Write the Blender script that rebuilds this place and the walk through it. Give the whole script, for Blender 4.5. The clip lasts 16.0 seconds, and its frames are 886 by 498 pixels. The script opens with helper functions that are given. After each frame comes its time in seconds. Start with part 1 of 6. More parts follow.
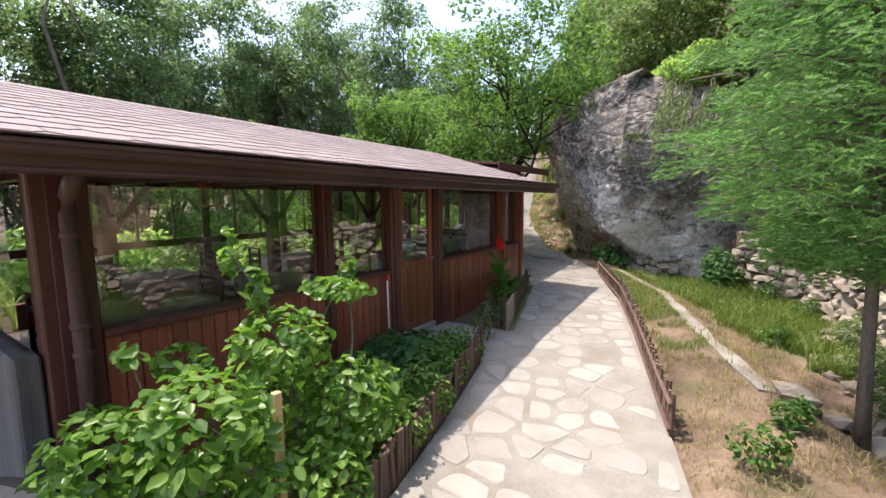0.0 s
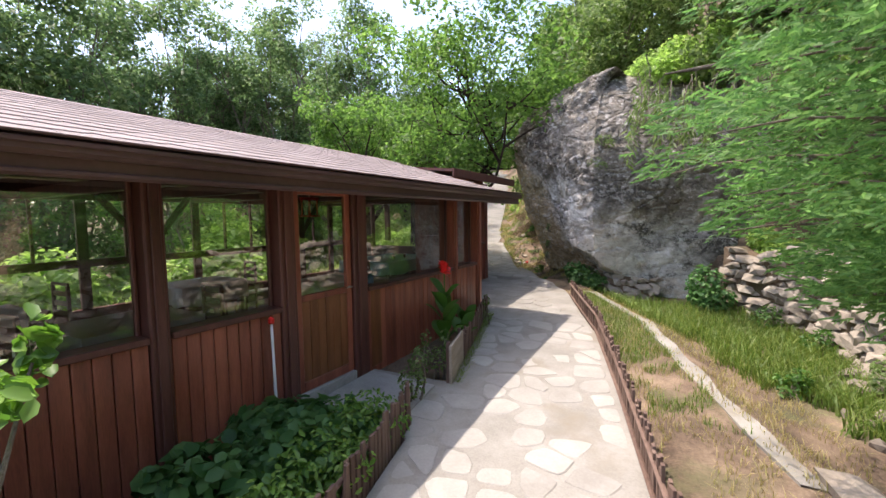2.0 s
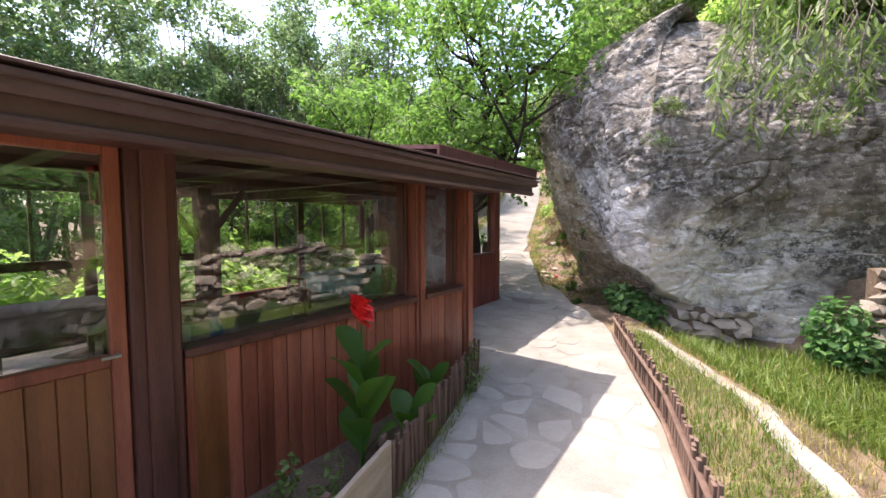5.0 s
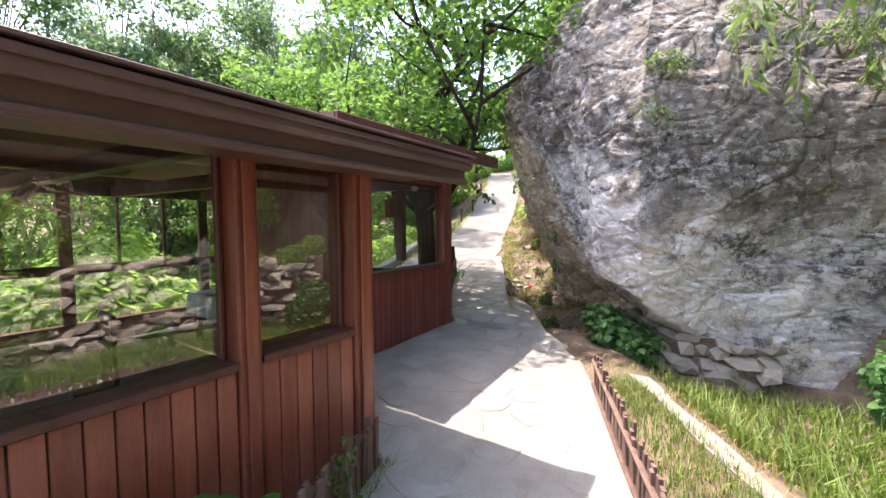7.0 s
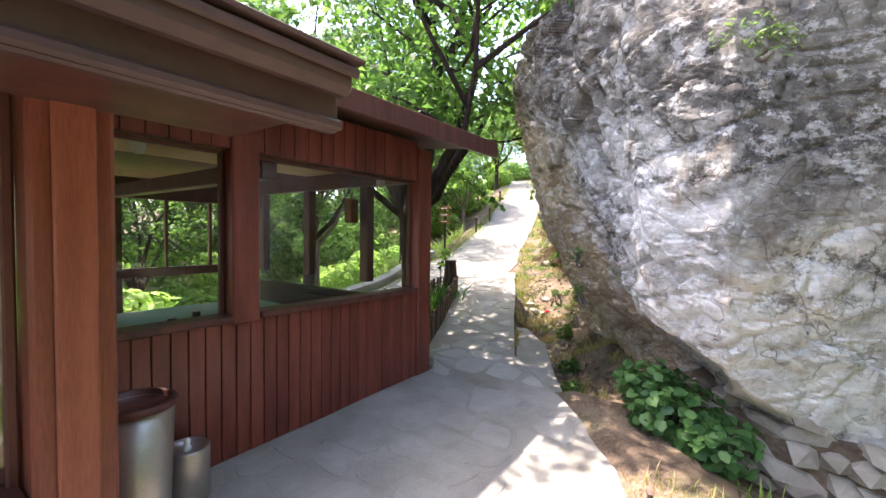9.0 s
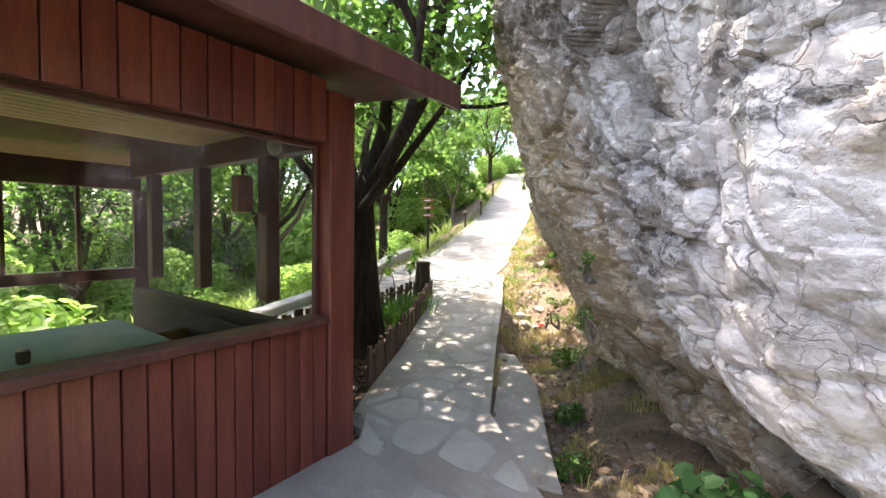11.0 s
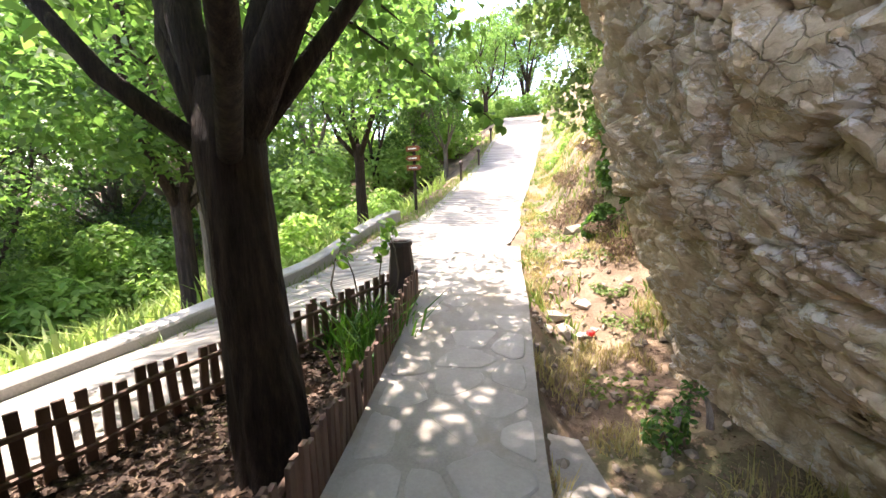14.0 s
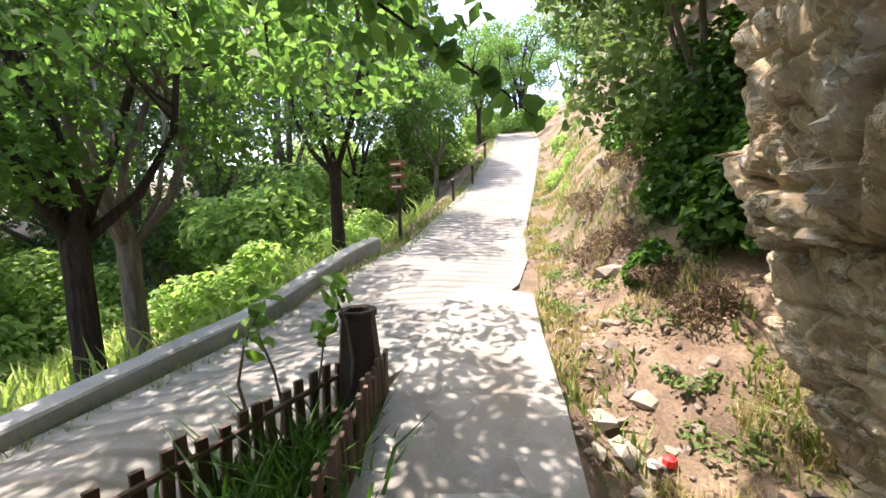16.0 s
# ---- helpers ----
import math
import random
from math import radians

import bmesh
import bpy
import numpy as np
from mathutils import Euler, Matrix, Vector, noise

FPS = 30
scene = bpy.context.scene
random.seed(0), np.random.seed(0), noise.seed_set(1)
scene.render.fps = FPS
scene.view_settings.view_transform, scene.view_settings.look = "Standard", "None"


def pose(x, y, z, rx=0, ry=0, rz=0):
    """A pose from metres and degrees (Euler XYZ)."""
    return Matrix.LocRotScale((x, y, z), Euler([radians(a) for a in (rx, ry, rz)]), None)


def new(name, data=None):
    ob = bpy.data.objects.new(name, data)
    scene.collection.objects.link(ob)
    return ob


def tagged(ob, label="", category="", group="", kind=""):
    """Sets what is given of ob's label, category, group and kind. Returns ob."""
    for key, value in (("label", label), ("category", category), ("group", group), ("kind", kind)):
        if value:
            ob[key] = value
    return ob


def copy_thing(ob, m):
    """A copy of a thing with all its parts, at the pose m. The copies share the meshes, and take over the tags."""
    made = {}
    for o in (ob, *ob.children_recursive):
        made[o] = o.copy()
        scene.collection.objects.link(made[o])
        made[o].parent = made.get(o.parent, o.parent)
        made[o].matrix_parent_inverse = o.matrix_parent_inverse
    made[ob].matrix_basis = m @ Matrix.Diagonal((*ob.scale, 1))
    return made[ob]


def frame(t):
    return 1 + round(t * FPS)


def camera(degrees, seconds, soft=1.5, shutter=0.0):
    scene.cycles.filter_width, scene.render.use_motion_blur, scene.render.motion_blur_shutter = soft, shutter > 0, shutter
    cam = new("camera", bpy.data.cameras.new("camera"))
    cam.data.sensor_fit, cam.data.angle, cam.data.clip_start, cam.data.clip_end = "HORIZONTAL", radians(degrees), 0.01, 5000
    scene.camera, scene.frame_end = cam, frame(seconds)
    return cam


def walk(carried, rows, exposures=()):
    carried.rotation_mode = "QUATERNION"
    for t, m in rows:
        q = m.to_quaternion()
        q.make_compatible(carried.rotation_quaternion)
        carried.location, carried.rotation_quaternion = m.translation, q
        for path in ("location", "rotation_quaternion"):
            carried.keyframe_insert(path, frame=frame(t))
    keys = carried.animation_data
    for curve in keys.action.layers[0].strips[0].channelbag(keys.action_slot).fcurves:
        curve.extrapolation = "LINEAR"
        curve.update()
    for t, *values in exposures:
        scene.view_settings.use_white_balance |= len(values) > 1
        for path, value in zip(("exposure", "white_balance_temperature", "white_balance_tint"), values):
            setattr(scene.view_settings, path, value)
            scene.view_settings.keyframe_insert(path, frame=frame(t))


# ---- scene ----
cam = camera(93.8, 16.0)
METRES, EYE, TILT, LEAN, TURN = 14.0, 1.75, 1.5, 0.0, 33.3
ROWS = [
    (0.0, 0.0, 0.0, 0.0, -0.07, -8.01, 0.49),
    (0.5, 0.0069, 0.0228, -0.0022, -2.79, -7.34, 0.84),
    (1.0, 0.0175, 0.045, -0.0038, -3.78, -6.52, 0.87),
    (1.5, 0.0331, 0.0696, -0.0038, -3.61, -6.12, 0.56),
    (2.0, 0.042, 0.0988, -0.0066, -3.24, -5.87, 0.68),
    (2.5, 0.051, 0.1251, -0.0094, -1.36, -6.5, 0.85),
    (3.0, 0.0638, 0.1515, -0.0098, -0.61, -6.71, 0.36),
    (3.5, 0.0699, 0.1831, -0.0118, -0.95, -4.89, -0.36),
    (6.0, 0.128, 0.3365, -0.0203, 2.97, -5.21, 0.45),
    (6.5, 0.1383, 0.3669, -0.0193, -0.12, -4.97, 0.17),
    (7.0, 0.1513, 0.3973, -0.0191, -0.47, -4.93, 0.28),
    (7.5, 0.1589, 0.4305, -0.0214, 0.05, -5.27, 0.5),
    (8.0, 0.1709, 0.4617, -0.0231, 2.24, -3.97, 0.34),
    (8.5, 0.1823, 0.4912, -0.0224, 3.47, -4.13, -0.29),
    (9.0, 0.1889, 0.5241, -0.0224, 2.83, -3.61, -0.72),
    (11.5, 0.2156, 0.6693, -0.0248, 2.32, -4.77, -0.77),
    (12.0, 0.2136, 0.6968, -0.0234, 3.66, -7.37, -0.52),
    (12.5, 0.2154, 0.7277, -0.0267, 5.92, -8.9, -0.14),
    (13.0, 0.213, 0.7586, -0.029, 4.84, -9.6, 0.21),
    (13.5, 0.2103, 0.7956, -0.0283, 2.3, -10.8, 0.93),
    (14.0, 0.2133, 0.8347, -0.0263, 1.5, -10.63, 1.7),
    (14.5, 0.2108, 0.8665, -0.0243, 0.39, -9.09, 2.2),
    (15.0, 0.2109, 0.8976, -0.0235, 1.12, -8.68, 2.27),
    (15.5, 0.2133, 0.9297, -0.0223, 1.25, -8.39, 1.89),
    (16.0, 0.2137, 0.9598, -0.0229, 0.34, -8.36, 1.49),
]
walk(cam, [(t, pose(0, 0, EYE, TILT, LEAN, TURN) @ pose(METRES * x, METRES * y, METRES * z, 90 + pitch, roll, yaw)) for t, x, y, z, yaw, pitch, roll in ROWS],
     [(t, e, k, g) for t, e, k, g in ((0.0, 1.7, 6900, 16), (3.5, 2.05, 6900, 18), (6.0, 2.52, 6850, 21), (8.0, 2.8, 6750, 20), (9.0, 3.03, 6780, 19), (11.5, 3.36, 7050, 18), (12.5, 3.65, 7000, 20), (14.0, 3.35, 7000, 22), (15.5, 3.05, 6900, 21), (16.0, 2.7, 6850, 20))])

# ---- world and sun ----
SUN_WAY = Vector((0.80, 0.10, -2.05)).normalized()
world = bpy.data.worlds.new("world")
scene.world = world
world.use_nodes = True
wn = world.node_tree
sky = wn.nodes.new("ShaderNodeTexSky")
sky.sky_type = "NISHITA"
sky.sun_disc = False
sky.sun_elevation = math.asin(-SUN_WAY.z)
sky.sun_rotation = math.atan2(-SUN_WAY.x, -SUN_WAY.y)
sky.dust_density = 2.0
wn.links.new(sky.outputs[0], wn.nodes["Background"].inputs[0])
wn.nodes["Background"].inputs[1].default_value = 0.15
sun_data = bpy.data.lights.new("sun", "SUN")
sun_data.energy, sun_data.angle, sun_data.color = 2.0, radians(0.6), (1.0, 0.95, 0.87)
sun = new("sun", sun_data)
sun.rotation_euler = SUN_WAY.to_track_quat("-Z", "Y").to_euler()

# ---- materials ----
def surf(name, cols, scale=3.0, fine=40.0, rough=0.8, bump=0.3, dist=0.01, random_amt=0.0, island=0.0, stretch=(1, 1, 1),
         stain=None, stain_scale=0.7, gloss_var=0.1, spec=0.4, metal=0.0):
    """A painted, stone or earth surface: colours cols from a broad and a fine noise, stains, bump."""
    m = bpy.data.materials.new(name)
    m.use_nodes = True
    nt = m.node_tree
    n, l = nt.nodes, nt.links
    b = n["Principled BSDF"]
    geo = n.new("ShaderNodeNewGeometry")
    mp = n.new("ShaderNodeMapping")
    mp.inputs["Scale"].default_value = stretch
    l.new(geo.outputs["Position"], mp.inputs["Vector"])

    def noisy(sc, det=6.0, r=0.6):
        t = n.new("ShaderNodeTexNoise")
        t.inputs["Scale"].default_value, t.inputs["Detail"].default_value, t.inputs["Roughness"].default_value = sc, det, r
        l.new(mp.outputs[0], t.inputs["Vector"])
        return t.outputs["Fac"]

    def mixv(a, c, f):
        x = n.new("ShaderNodeMath")
        x.operation = "MULTIPLY_ADD"
        l.new(c, x.inputs[0])
        x.inputs[1].default_value = f
        l.new(a, x.inputs[2])
        return x.outputs[0]
    broad, small = noisy(scale), noisy(fine, 4.0)
    fac = mixv(broad, small, 0.5)
    if random_amt:
        oi = n.new("ShaderNodeObjectInfo")
        fac = mixv(fac, oi.outputs["Random"], random_amt)
    if island:
        fac = mixv(fac, geo.outputs["Random Per Island"], island)
    ramp = n.new("ShaderNodeValToRGB")
    lo, hi = 0.55, 0.95 + random_amt * 0.9 + island * 0.9
    els = ramp.color_ramp.elements
    while len(els) < len(cols):
        els.new(0.5)
    for i, c in enumerate(cols):
        els[i].position = min(1.0, (lo + (hi - lo) * i / (len(cols) - 1)) / 1.6)
        els[i].color = (*c, 1)
    sc = n.new("ShaderNodeMath")
    sc.operation = "MULTIPLY"
    sc.inputs[1].default_value = 1 / 1.6
    l.new(fac, sc.inputs[0])
    l.new(sc.outputs[0], ramp.inputs[0])
    col = ramp.outputs[0]
    if stain:
        r2 = n.new("ShaderNodeValToRGB")
        r2.color_ramp.elements[0].position, r2.color_ramp.elements[1].position = 0.52, 0.66
        l.new(noisy(stain_scale, 8.0, 0.65), r2.inputs[0])
        mx = n.new("ShaderNodeMix")
        mx.data_type = "RGBA"
        l.new(r2.outputs[0], mx.inputs[0])
        l.new(col, mx.inputs[6])
        mx.inputs[7].default_value = (*stain, 1)
        col = mx.outputs[2]
    l.new(col, b.inputs["Base Color"])
    rg = n.new("ShaderNodeMapRange")
    rg.inputs[3].default_value, rg.inputs[4].default_value = max(0.02, rough - gloss_var), min(1, rough + gloss_var)
    l.new(small, rg.inputs[0])
    l.new(rg.outputs[0], b.inputs["Roughness"])
    b.inputs["Specular IOR Level"].default_value = spec
    b.inputs["Metallic"].default_value = metal
    if bump:
        bp = n.new("ShaderNodeBump")
        bp.inputs["Strength"].default_value, bp.inputs["Distance"].default_value = bump, dist
        l.new(fac, bp.inputs["Height"])
        l.new(bp.outputs[0], b.inputs["Normal"])
    return m


def rocky(name):
    """Weathered limestone: pale grey where it is freshly broken, tan towards the back of the nose, brown-grey and
    lichen-black on the weathered face, with tree shade painted into the brown-grey high up.
    """
    m = bpy.data.materials.new(name)
    m.use_nodes = True
    n, l = m.node_tree.nodes, m.node_tree.links
    b = n["Principled BSDF"]
    pos = n.new("ShaderNodeNewGeometry").outputs["Position"]
    xyz = n.new("ShaderNodeSeparateXYZ")
    l.new(pos, xyz.inputs[0])

    def put(sock, v):
        if isinstance(v, (int, float)):
            sock.default_value = v
        elif isinstance(v, tuple):
            sock.default_value = (*v, 1)
        else:
            l.new(v, sock)

    def calc(op, a, c=0.0, d=0.0):
        x = n.new("ShaderNodeMath")
        x.operation = op
        for k, v in enumerate((a, c, d)):
            put(x.inputs[k], v)
        return x.outputs[0]

    def speck(scale, detail=8.0, rough=0.65, squash=(1, 1, 1), shift=0.0):
        mp = n.new("ShaderNodeMapping")
        mp.inputs["Scale"].default_value, mp.inputs["Location"].default_value = squash, (shift, shift, shift)
        l.new(pos, mp.inputs["Vector"])
        t = n.new("ShaderNodeTexNoise")
        t.inputs["Scale"].default_value, t.inputs["Detail"].default_value, t.inputs["Roughness"].default_value = scale, detail, rough
        l.new(mp.outputs[0], t.inputs["Vector"])
        return t.outputs["Fac"]

    def span(v, a, c):
        x = n.new("ShaderNodeMapRange")
        x.interpolation_type = "SMOOTHSTEP"
        x.inputs[1].default_value, x.inputs[2].default_value = a, c
        l.new(v, x.inputs[0])
        return x.outputs[0]

    def tones(v, *cols):
        r = n.new("ShaderNodeValToRGB")
        e = r.color_ramp.elements
        while len(e) < len(cols):
            e.new(0.5)
        for k, c in enumerate(cols):
            e[k].position, e[k].color = 0.32 + 0.36 * k / (len(cols) - 1), (*c, 1)
        l.new(v, r.inputs[0])
        return r.outputs[0]

    def blend(f, a, c, mode="MIX"):
        x = n.new("ShaderNodeMix")
        x.data_type, x.blend_type = "RGBA", mode
        put(x.inputs[0], f)
        put(x.inputs[6], a)
        put(x.inputs[7], c)
        return x.outputs[2]
    grain = speck(5.5, 12.0, 0.72)
    broad = speck(0.8, 6.0, 0.6)
    white = tones(grain, (0.44, 0.40, 0.355), (0.65, 0.605, 0.55), (0.77, 0.725, 0.67), (0.86, 0.825, 0.775))
    tan = tones(grain, (0.30, 0.205, 0.12), (0.47, 0.35, 0.22), (0.61, 0.48, 0.325), (0.73, 0.615, 0.455))
    old_shaded = tones(grain, (0.06, 0.05, 0.041), (0.125, 0.107, 0.087), (0.20, 0.175, 0.145), (0.33, 0.298, 0.258))
    # tan rock behind the nose and in patches under the brow
    tan_f = span(calc("MULTIPLY_ADD", broad, 2.2, calc("MULTIPLY", xyz.outputs[1], 1.0)), 12.8, 13.5)
    col = blend(tan_f, white, tan)
    col = blend(calc("MULTIPLY", span(speck(1.4, 5.0, 0.6, (1, 1, 1.6), 4.0), 0.54, 0.64), 0.55), col, tan)
    # old, weathered skin with tree shade painted in: high up and towards the hill
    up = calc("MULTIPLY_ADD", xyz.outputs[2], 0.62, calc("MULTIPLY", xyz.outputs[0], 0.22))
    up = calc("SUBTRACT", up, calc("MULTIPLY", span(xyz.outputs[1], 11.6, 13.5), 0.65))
    old_shaded_f = span(calc("MULTIPLY_ADD", speck(1.0, 8.0, 0.7, (1, 1, 1.5), 9.0), 2.6, up), 1.4, 2.4)
    col = blend(calc("MULTIPLY", old_shaded_f, 0.95), col, old_shaded)
    # black lichen in crusts and specks
    band = calc("ABSOLUTE", calc("SUBTRACT", xyz.outputs[2], calc("MULTIPLY_ADD", xyz.outputs[0], -0.62, 1.42)))
    crust = span(calc("MULTIPLY_ADD", span(band, 0.55, 0.0), 0.09, speck(1.15, 10.0, 0.74, (0.8, 0.8, 1.7), 2.0)), 0.49, 0.60)
    specks = span(speck(8.5, 9.0, 0.78), 0.47, 0.53)
    far = calc("SUBTRACT", 1.0, calc("MULTIPLY", span(xyz.outputs[1], 11.6, 12.8), 0.75))
    lich = calc("MULTIPLY", calc("MULTIPLY", crust, calc("MULTIPLY_ADD", specks, 0.85, 0.15)), far)
    col = blend(calc("MULTIPLY", lich, 0.85), col, (0.05, 0.045, 0.04))
    pale = span(speck(6.5, 10.0, 0.76, (1, 1, 1.3), 6.0), 0.53, 0.58)
    col = blend(calc("MULTIPLY", pale, calc("SUBTRACT", 0.6, calc("MULTIPLY", old_shaded_f, 0.25))), col, (0.76, 0.73, 0.69))
    # cracks, dark and sunken
    wob = n.new("ShaderNodeTexNoise")
    wob.inputs["Scale"].default_value, wob.inputs["Detail"].default_value = 3.2, 6.0
    l.new(pos, wob.inputs["Vector"])
    bent = n.new("ShaderNodeVectorMath")
    bent.operation = "MULTIPLY_ADD"
    l.new(wob.outputs["Color"], bent.inputs[0])
    bent.inputs[1].default_value = (0.55, 0.55, 0.75)
    l.new(pos, bent.inputs[2])
    height = calc("MULTIPLY", speck(16.0, 10.0, 0.72), 1.2)
    for scale, wide, deep in ((3.1, 0.022, 1.0), (9.0, 0.05, 0.4)):
        v = n.new("ShaderNodeTexVoronoi")
        v.feature = "DISTANCE_TO_EDGE"
        v.inputs["Scale"].default_value = scale
        l.new(bent.outputs[0], v.inputs["Vector"])
        gap = span(v.outputs["Distance"], 0.0, wide)
        some = span(speck(1.9, 4.0, 0.5, (1, 1, 1), scale), 0.42, 0.58)
        gap = calc("SUBTRACT", 1.0, calc("MULTIPLY", calc("SUBTRACT", 1.0, gap), some))
        col = blend(calc("MULTIPLY", calc("SUBTRACT", 1.0, gap), 0.3 * deep + 0.06), col, (0.10, 0.085, 0.07))
        height = calc("MULTIPLY_ADD", gap, 0.8 * deep, height)
    bp = n.new("ShaderNodeBump")
    bp.inputs["Strength"].default_value, bp.inputs["Distance"].default_value = 0.9, 0.022
    l.new(height, bp.inputs["Height"])
    l.new(bp.outputs[0], b.inputs["Normal"])
    l.new(col, b.inputs["Base Color"])
    b.inputs["Roughness"].default_value, b.inputs["Specular IOR Level"].default_value = 0.9, 0.25
    return m


def leafy(name, cols, back=0.35, rough=0.5):
    """Leaves that differ one by one and let some light through."""
    m = bpy.data.materials.new(name)
    m.use_nodes = True
    n, l = m.node_tree.nodes, m.node_tree.links
    b = n["Principled BSDF"]
    geo = n.new("ShaderNodeNewGeometry")
    ramp = n.new("ShaderNodeValToRGB")
    els = ramp.color_ramp.elements
    while len(els) < len(cols):
        els.new(0.5)
    for i, c in enumerate(cols):
        els[i].position, els[i].color = i / (len(cols) - 1), (*c, 1)
    l.new(geo.outputs["Random Per Island"], ramp.inputs[0])
    l.new(ramp.outputs[0], b.inputs["Base Color"])
    b.inputs["Roughness"].default_value = rough
    b.inputs["Specular IOR Level"].default_value = 0.35
    tr = n.new("ShaderNodeBsdfTranslucent")
    hs = n.new("ShaderNodeHueSaturation")
    hs.inputs["Value"].default_value, hs.inputs["Saturation"].default_value = 1.9, 1.1
    l.new(ramp.outputs[0], hs.inputs["Color"])
    l.new(hs.outputs[0], tr.inputs["Color"])
    mx = n.new("ShaderNodeMixShader")
    mx.inputs[0].default_value = back
    l.new(b.outputs[0], mx.inputs[1])
    l.new(tr.outputs[0], mx.inputs[2])
    l.new(mx.outputs[0], n["Material Output"].inputs[0])
    return m


def pane_glass(name, ior=2.6, tint=(0.93, 0.95, 0.93)):
    m = bpy.data.materials.new(name)
    m.use_nodes = True
    n, l = m.node_tree.nodes, m.node_tree.links
    tp, gl, fr, mx = (n.new("ShaderNode" + k) for k in ("BsdfTransparent", "BsdfGlossy", "Fresnel", "MixShader"))
    tp.inputs[0].default_value = (*tint, 1)
    gl.inputs["Roughness"].default_value = 0.012
    fr.inputs[0].default_value = ior
    l.new(fr.outputs[0], mx.inputs[0])
    l.new(tp.outputs[0], mx.inputs[1])
    l.new(gl.outputs[0], mx.inputs[2])
    l.new(mx.outputs[0], n["Material Output"].inputs[0])
    return m


M_wood = surf("red_brown_stained_wood", [(0.145, 0.042, 0.026), (0.27, 0.08, 0.048), (0.41, 0.132, 0.078)], 2.2, 30, 0.33, 0.15, 0.004, 0.25, stretch=(5, 5, 0.6))
# the stain of M_wood with the set-back wing's shade put into the colour
M_wood_shaded = surf("shaded_red_stained_wood", [(0.10, 0.027, 0.02), (0.19, 0.05, 0.035), (0.285, 0.085, 0.057)], 2.2, 30, 0.33, 0.15, 0.004, 0.25, stretch=(5, 5, 0.6))
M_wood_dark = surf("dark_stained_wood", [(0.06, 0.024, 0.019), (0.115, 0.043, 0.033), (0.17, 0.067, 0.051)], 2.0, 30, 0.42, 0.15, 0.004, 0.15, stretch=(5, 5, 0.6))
M_wood_warm = surf("orange_brown_stained_wood", [(0.12, 0.04, 0.016), (0.19, 0.07, 0.026), (0.26, 0.10, 0.04)], 2.2, 30, 0.4, 0.15, 0.004, 0.2, stretch=(5, 5, 0.6))
M_fascia = surf("brown_painted_metal", [(0.075, 0.042, 0.038), (0.10, 0.056, 0.05), (0.13, 0.074, 0.066)], 1.5, 25, 0.42, 0.05, 0.002)
M_shingle = surf("brown_bitumen_shingle", [(0.17, 0.135, 0.13), (0.24, 0.195, 0.188), (0.32, 0.265, 0.255)], 1.5, 180, 0.85, 0.4, 0.004, 0.25, 0.25)
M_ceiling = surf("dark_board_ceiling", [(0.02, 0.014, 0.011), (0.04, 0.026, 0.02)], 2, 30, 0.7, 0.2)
M_slat = surf("pale_pine_slats", [(0.58, 0.40, 0.2), (0.72, 0.52, 0.28)], 2, 30, 0.6, 0.1)
M_floor_in = surf("grey_interior_floor", [(0.42, 0.40, 0.37), (0.55, 0.53, 0.49)], 2, 30, 0.35, 0.1)
M_glass = pane_glass("reflecting_window_glass", 3.1)
M_glass_clear = pane_glass("clear_window_glass", 1.65)
M_flag = surf("pale_flagstone", [(0.245, 0.226, 0.2), (0.312, 0.293, 0.262), (0.385, 0.363, 0.325)], 3, 45, 0.85, 0.35, 0.008, 0.25)
# flagstones close to the mortar's tone, for the path's middle stretch
M_flag_dull = surf("mortar_toned_flagstone", [(0.20, 0.185, 0.162), (0.265, 0.248, 0.22), (0.33, 0.31, 0.276)], 2.5, 50, 0.88, 0.4, 0.007, 0.12)
M_mortar = surf("grey_cement_mortar", [(0.205, 0.19, 0.166), (0.26, 0.243, 0.214), (0.315, 0.295, 0.262)], 2.5, 60, 0.9, 0.4, 0.006, stain=(0.22, 0.19, 0.148), stain_scale=1.1)
M_concrete = surf("worn_concrete", [(0.24, 0.23, 0.212), (0.33, 0.316, 0.288), (0.42, 0.402, 0.368)], 1.6, 50, 0.88, 0.3, 0.006, stain=(0.22, 0.20, 0.17), stain_scale=0.8)
M_plinth = surf("grey_stained_render", [(0.10, 0.095, 0.09), (0.15, 0.143, 0.135), (0.2, 0.192, 0.18)], 1.6, 50, 0.88, 0.3, 0.006, stretch=(6, 6, 0.4))
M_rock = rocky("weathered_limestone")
M_stone = surf("rough_fieldstone", [(0.125, 0.1, 0.079), (0.245, 0.206, 0.164), (0.39, 0.34, 0.28)], 3, 30, 0.9, 0.6, 0.02, 0.35, 0.3)
M_earth = surf("dry_earth_and_grass", [(0.07, 0.046, 0.031), (0.155, 0.108, 0.072), (0.25, 0.182, 0.124)], 2.2, 35, 0.95, 0.8, 0.03, stain=(0.085, 0.09, 0.036), stain_scale=0.8)
M_bark = surf("dark_tree_bark", [(0.018, 0.011, 0.008), (0.042, 0.027, 0.02), (0.078, 0.052, 0.038)], 7, 40, 0.95, 1.0, 0.06, stretch=(4, 4, 0.45))
M_bark_pale = surf("grey_brown_bark", [(0.09, 0.07, 0.055), (0.16, 0.13, 0.10), (0.23, 0.19, 0.15)], 5, 40, 0.95, 0.8, 0.02, stretch=(3, 3, 0.6))
M_picket = surf("weathered_brown_pickets", [(0.07, 0.04, 0.03), (0.13, 0.08, 0.06), (0.20, 0.13, 0.10)], 3, 40, 0.75, 0.25, 0.004, 0.3, stretch=(5, 5, 0.8))
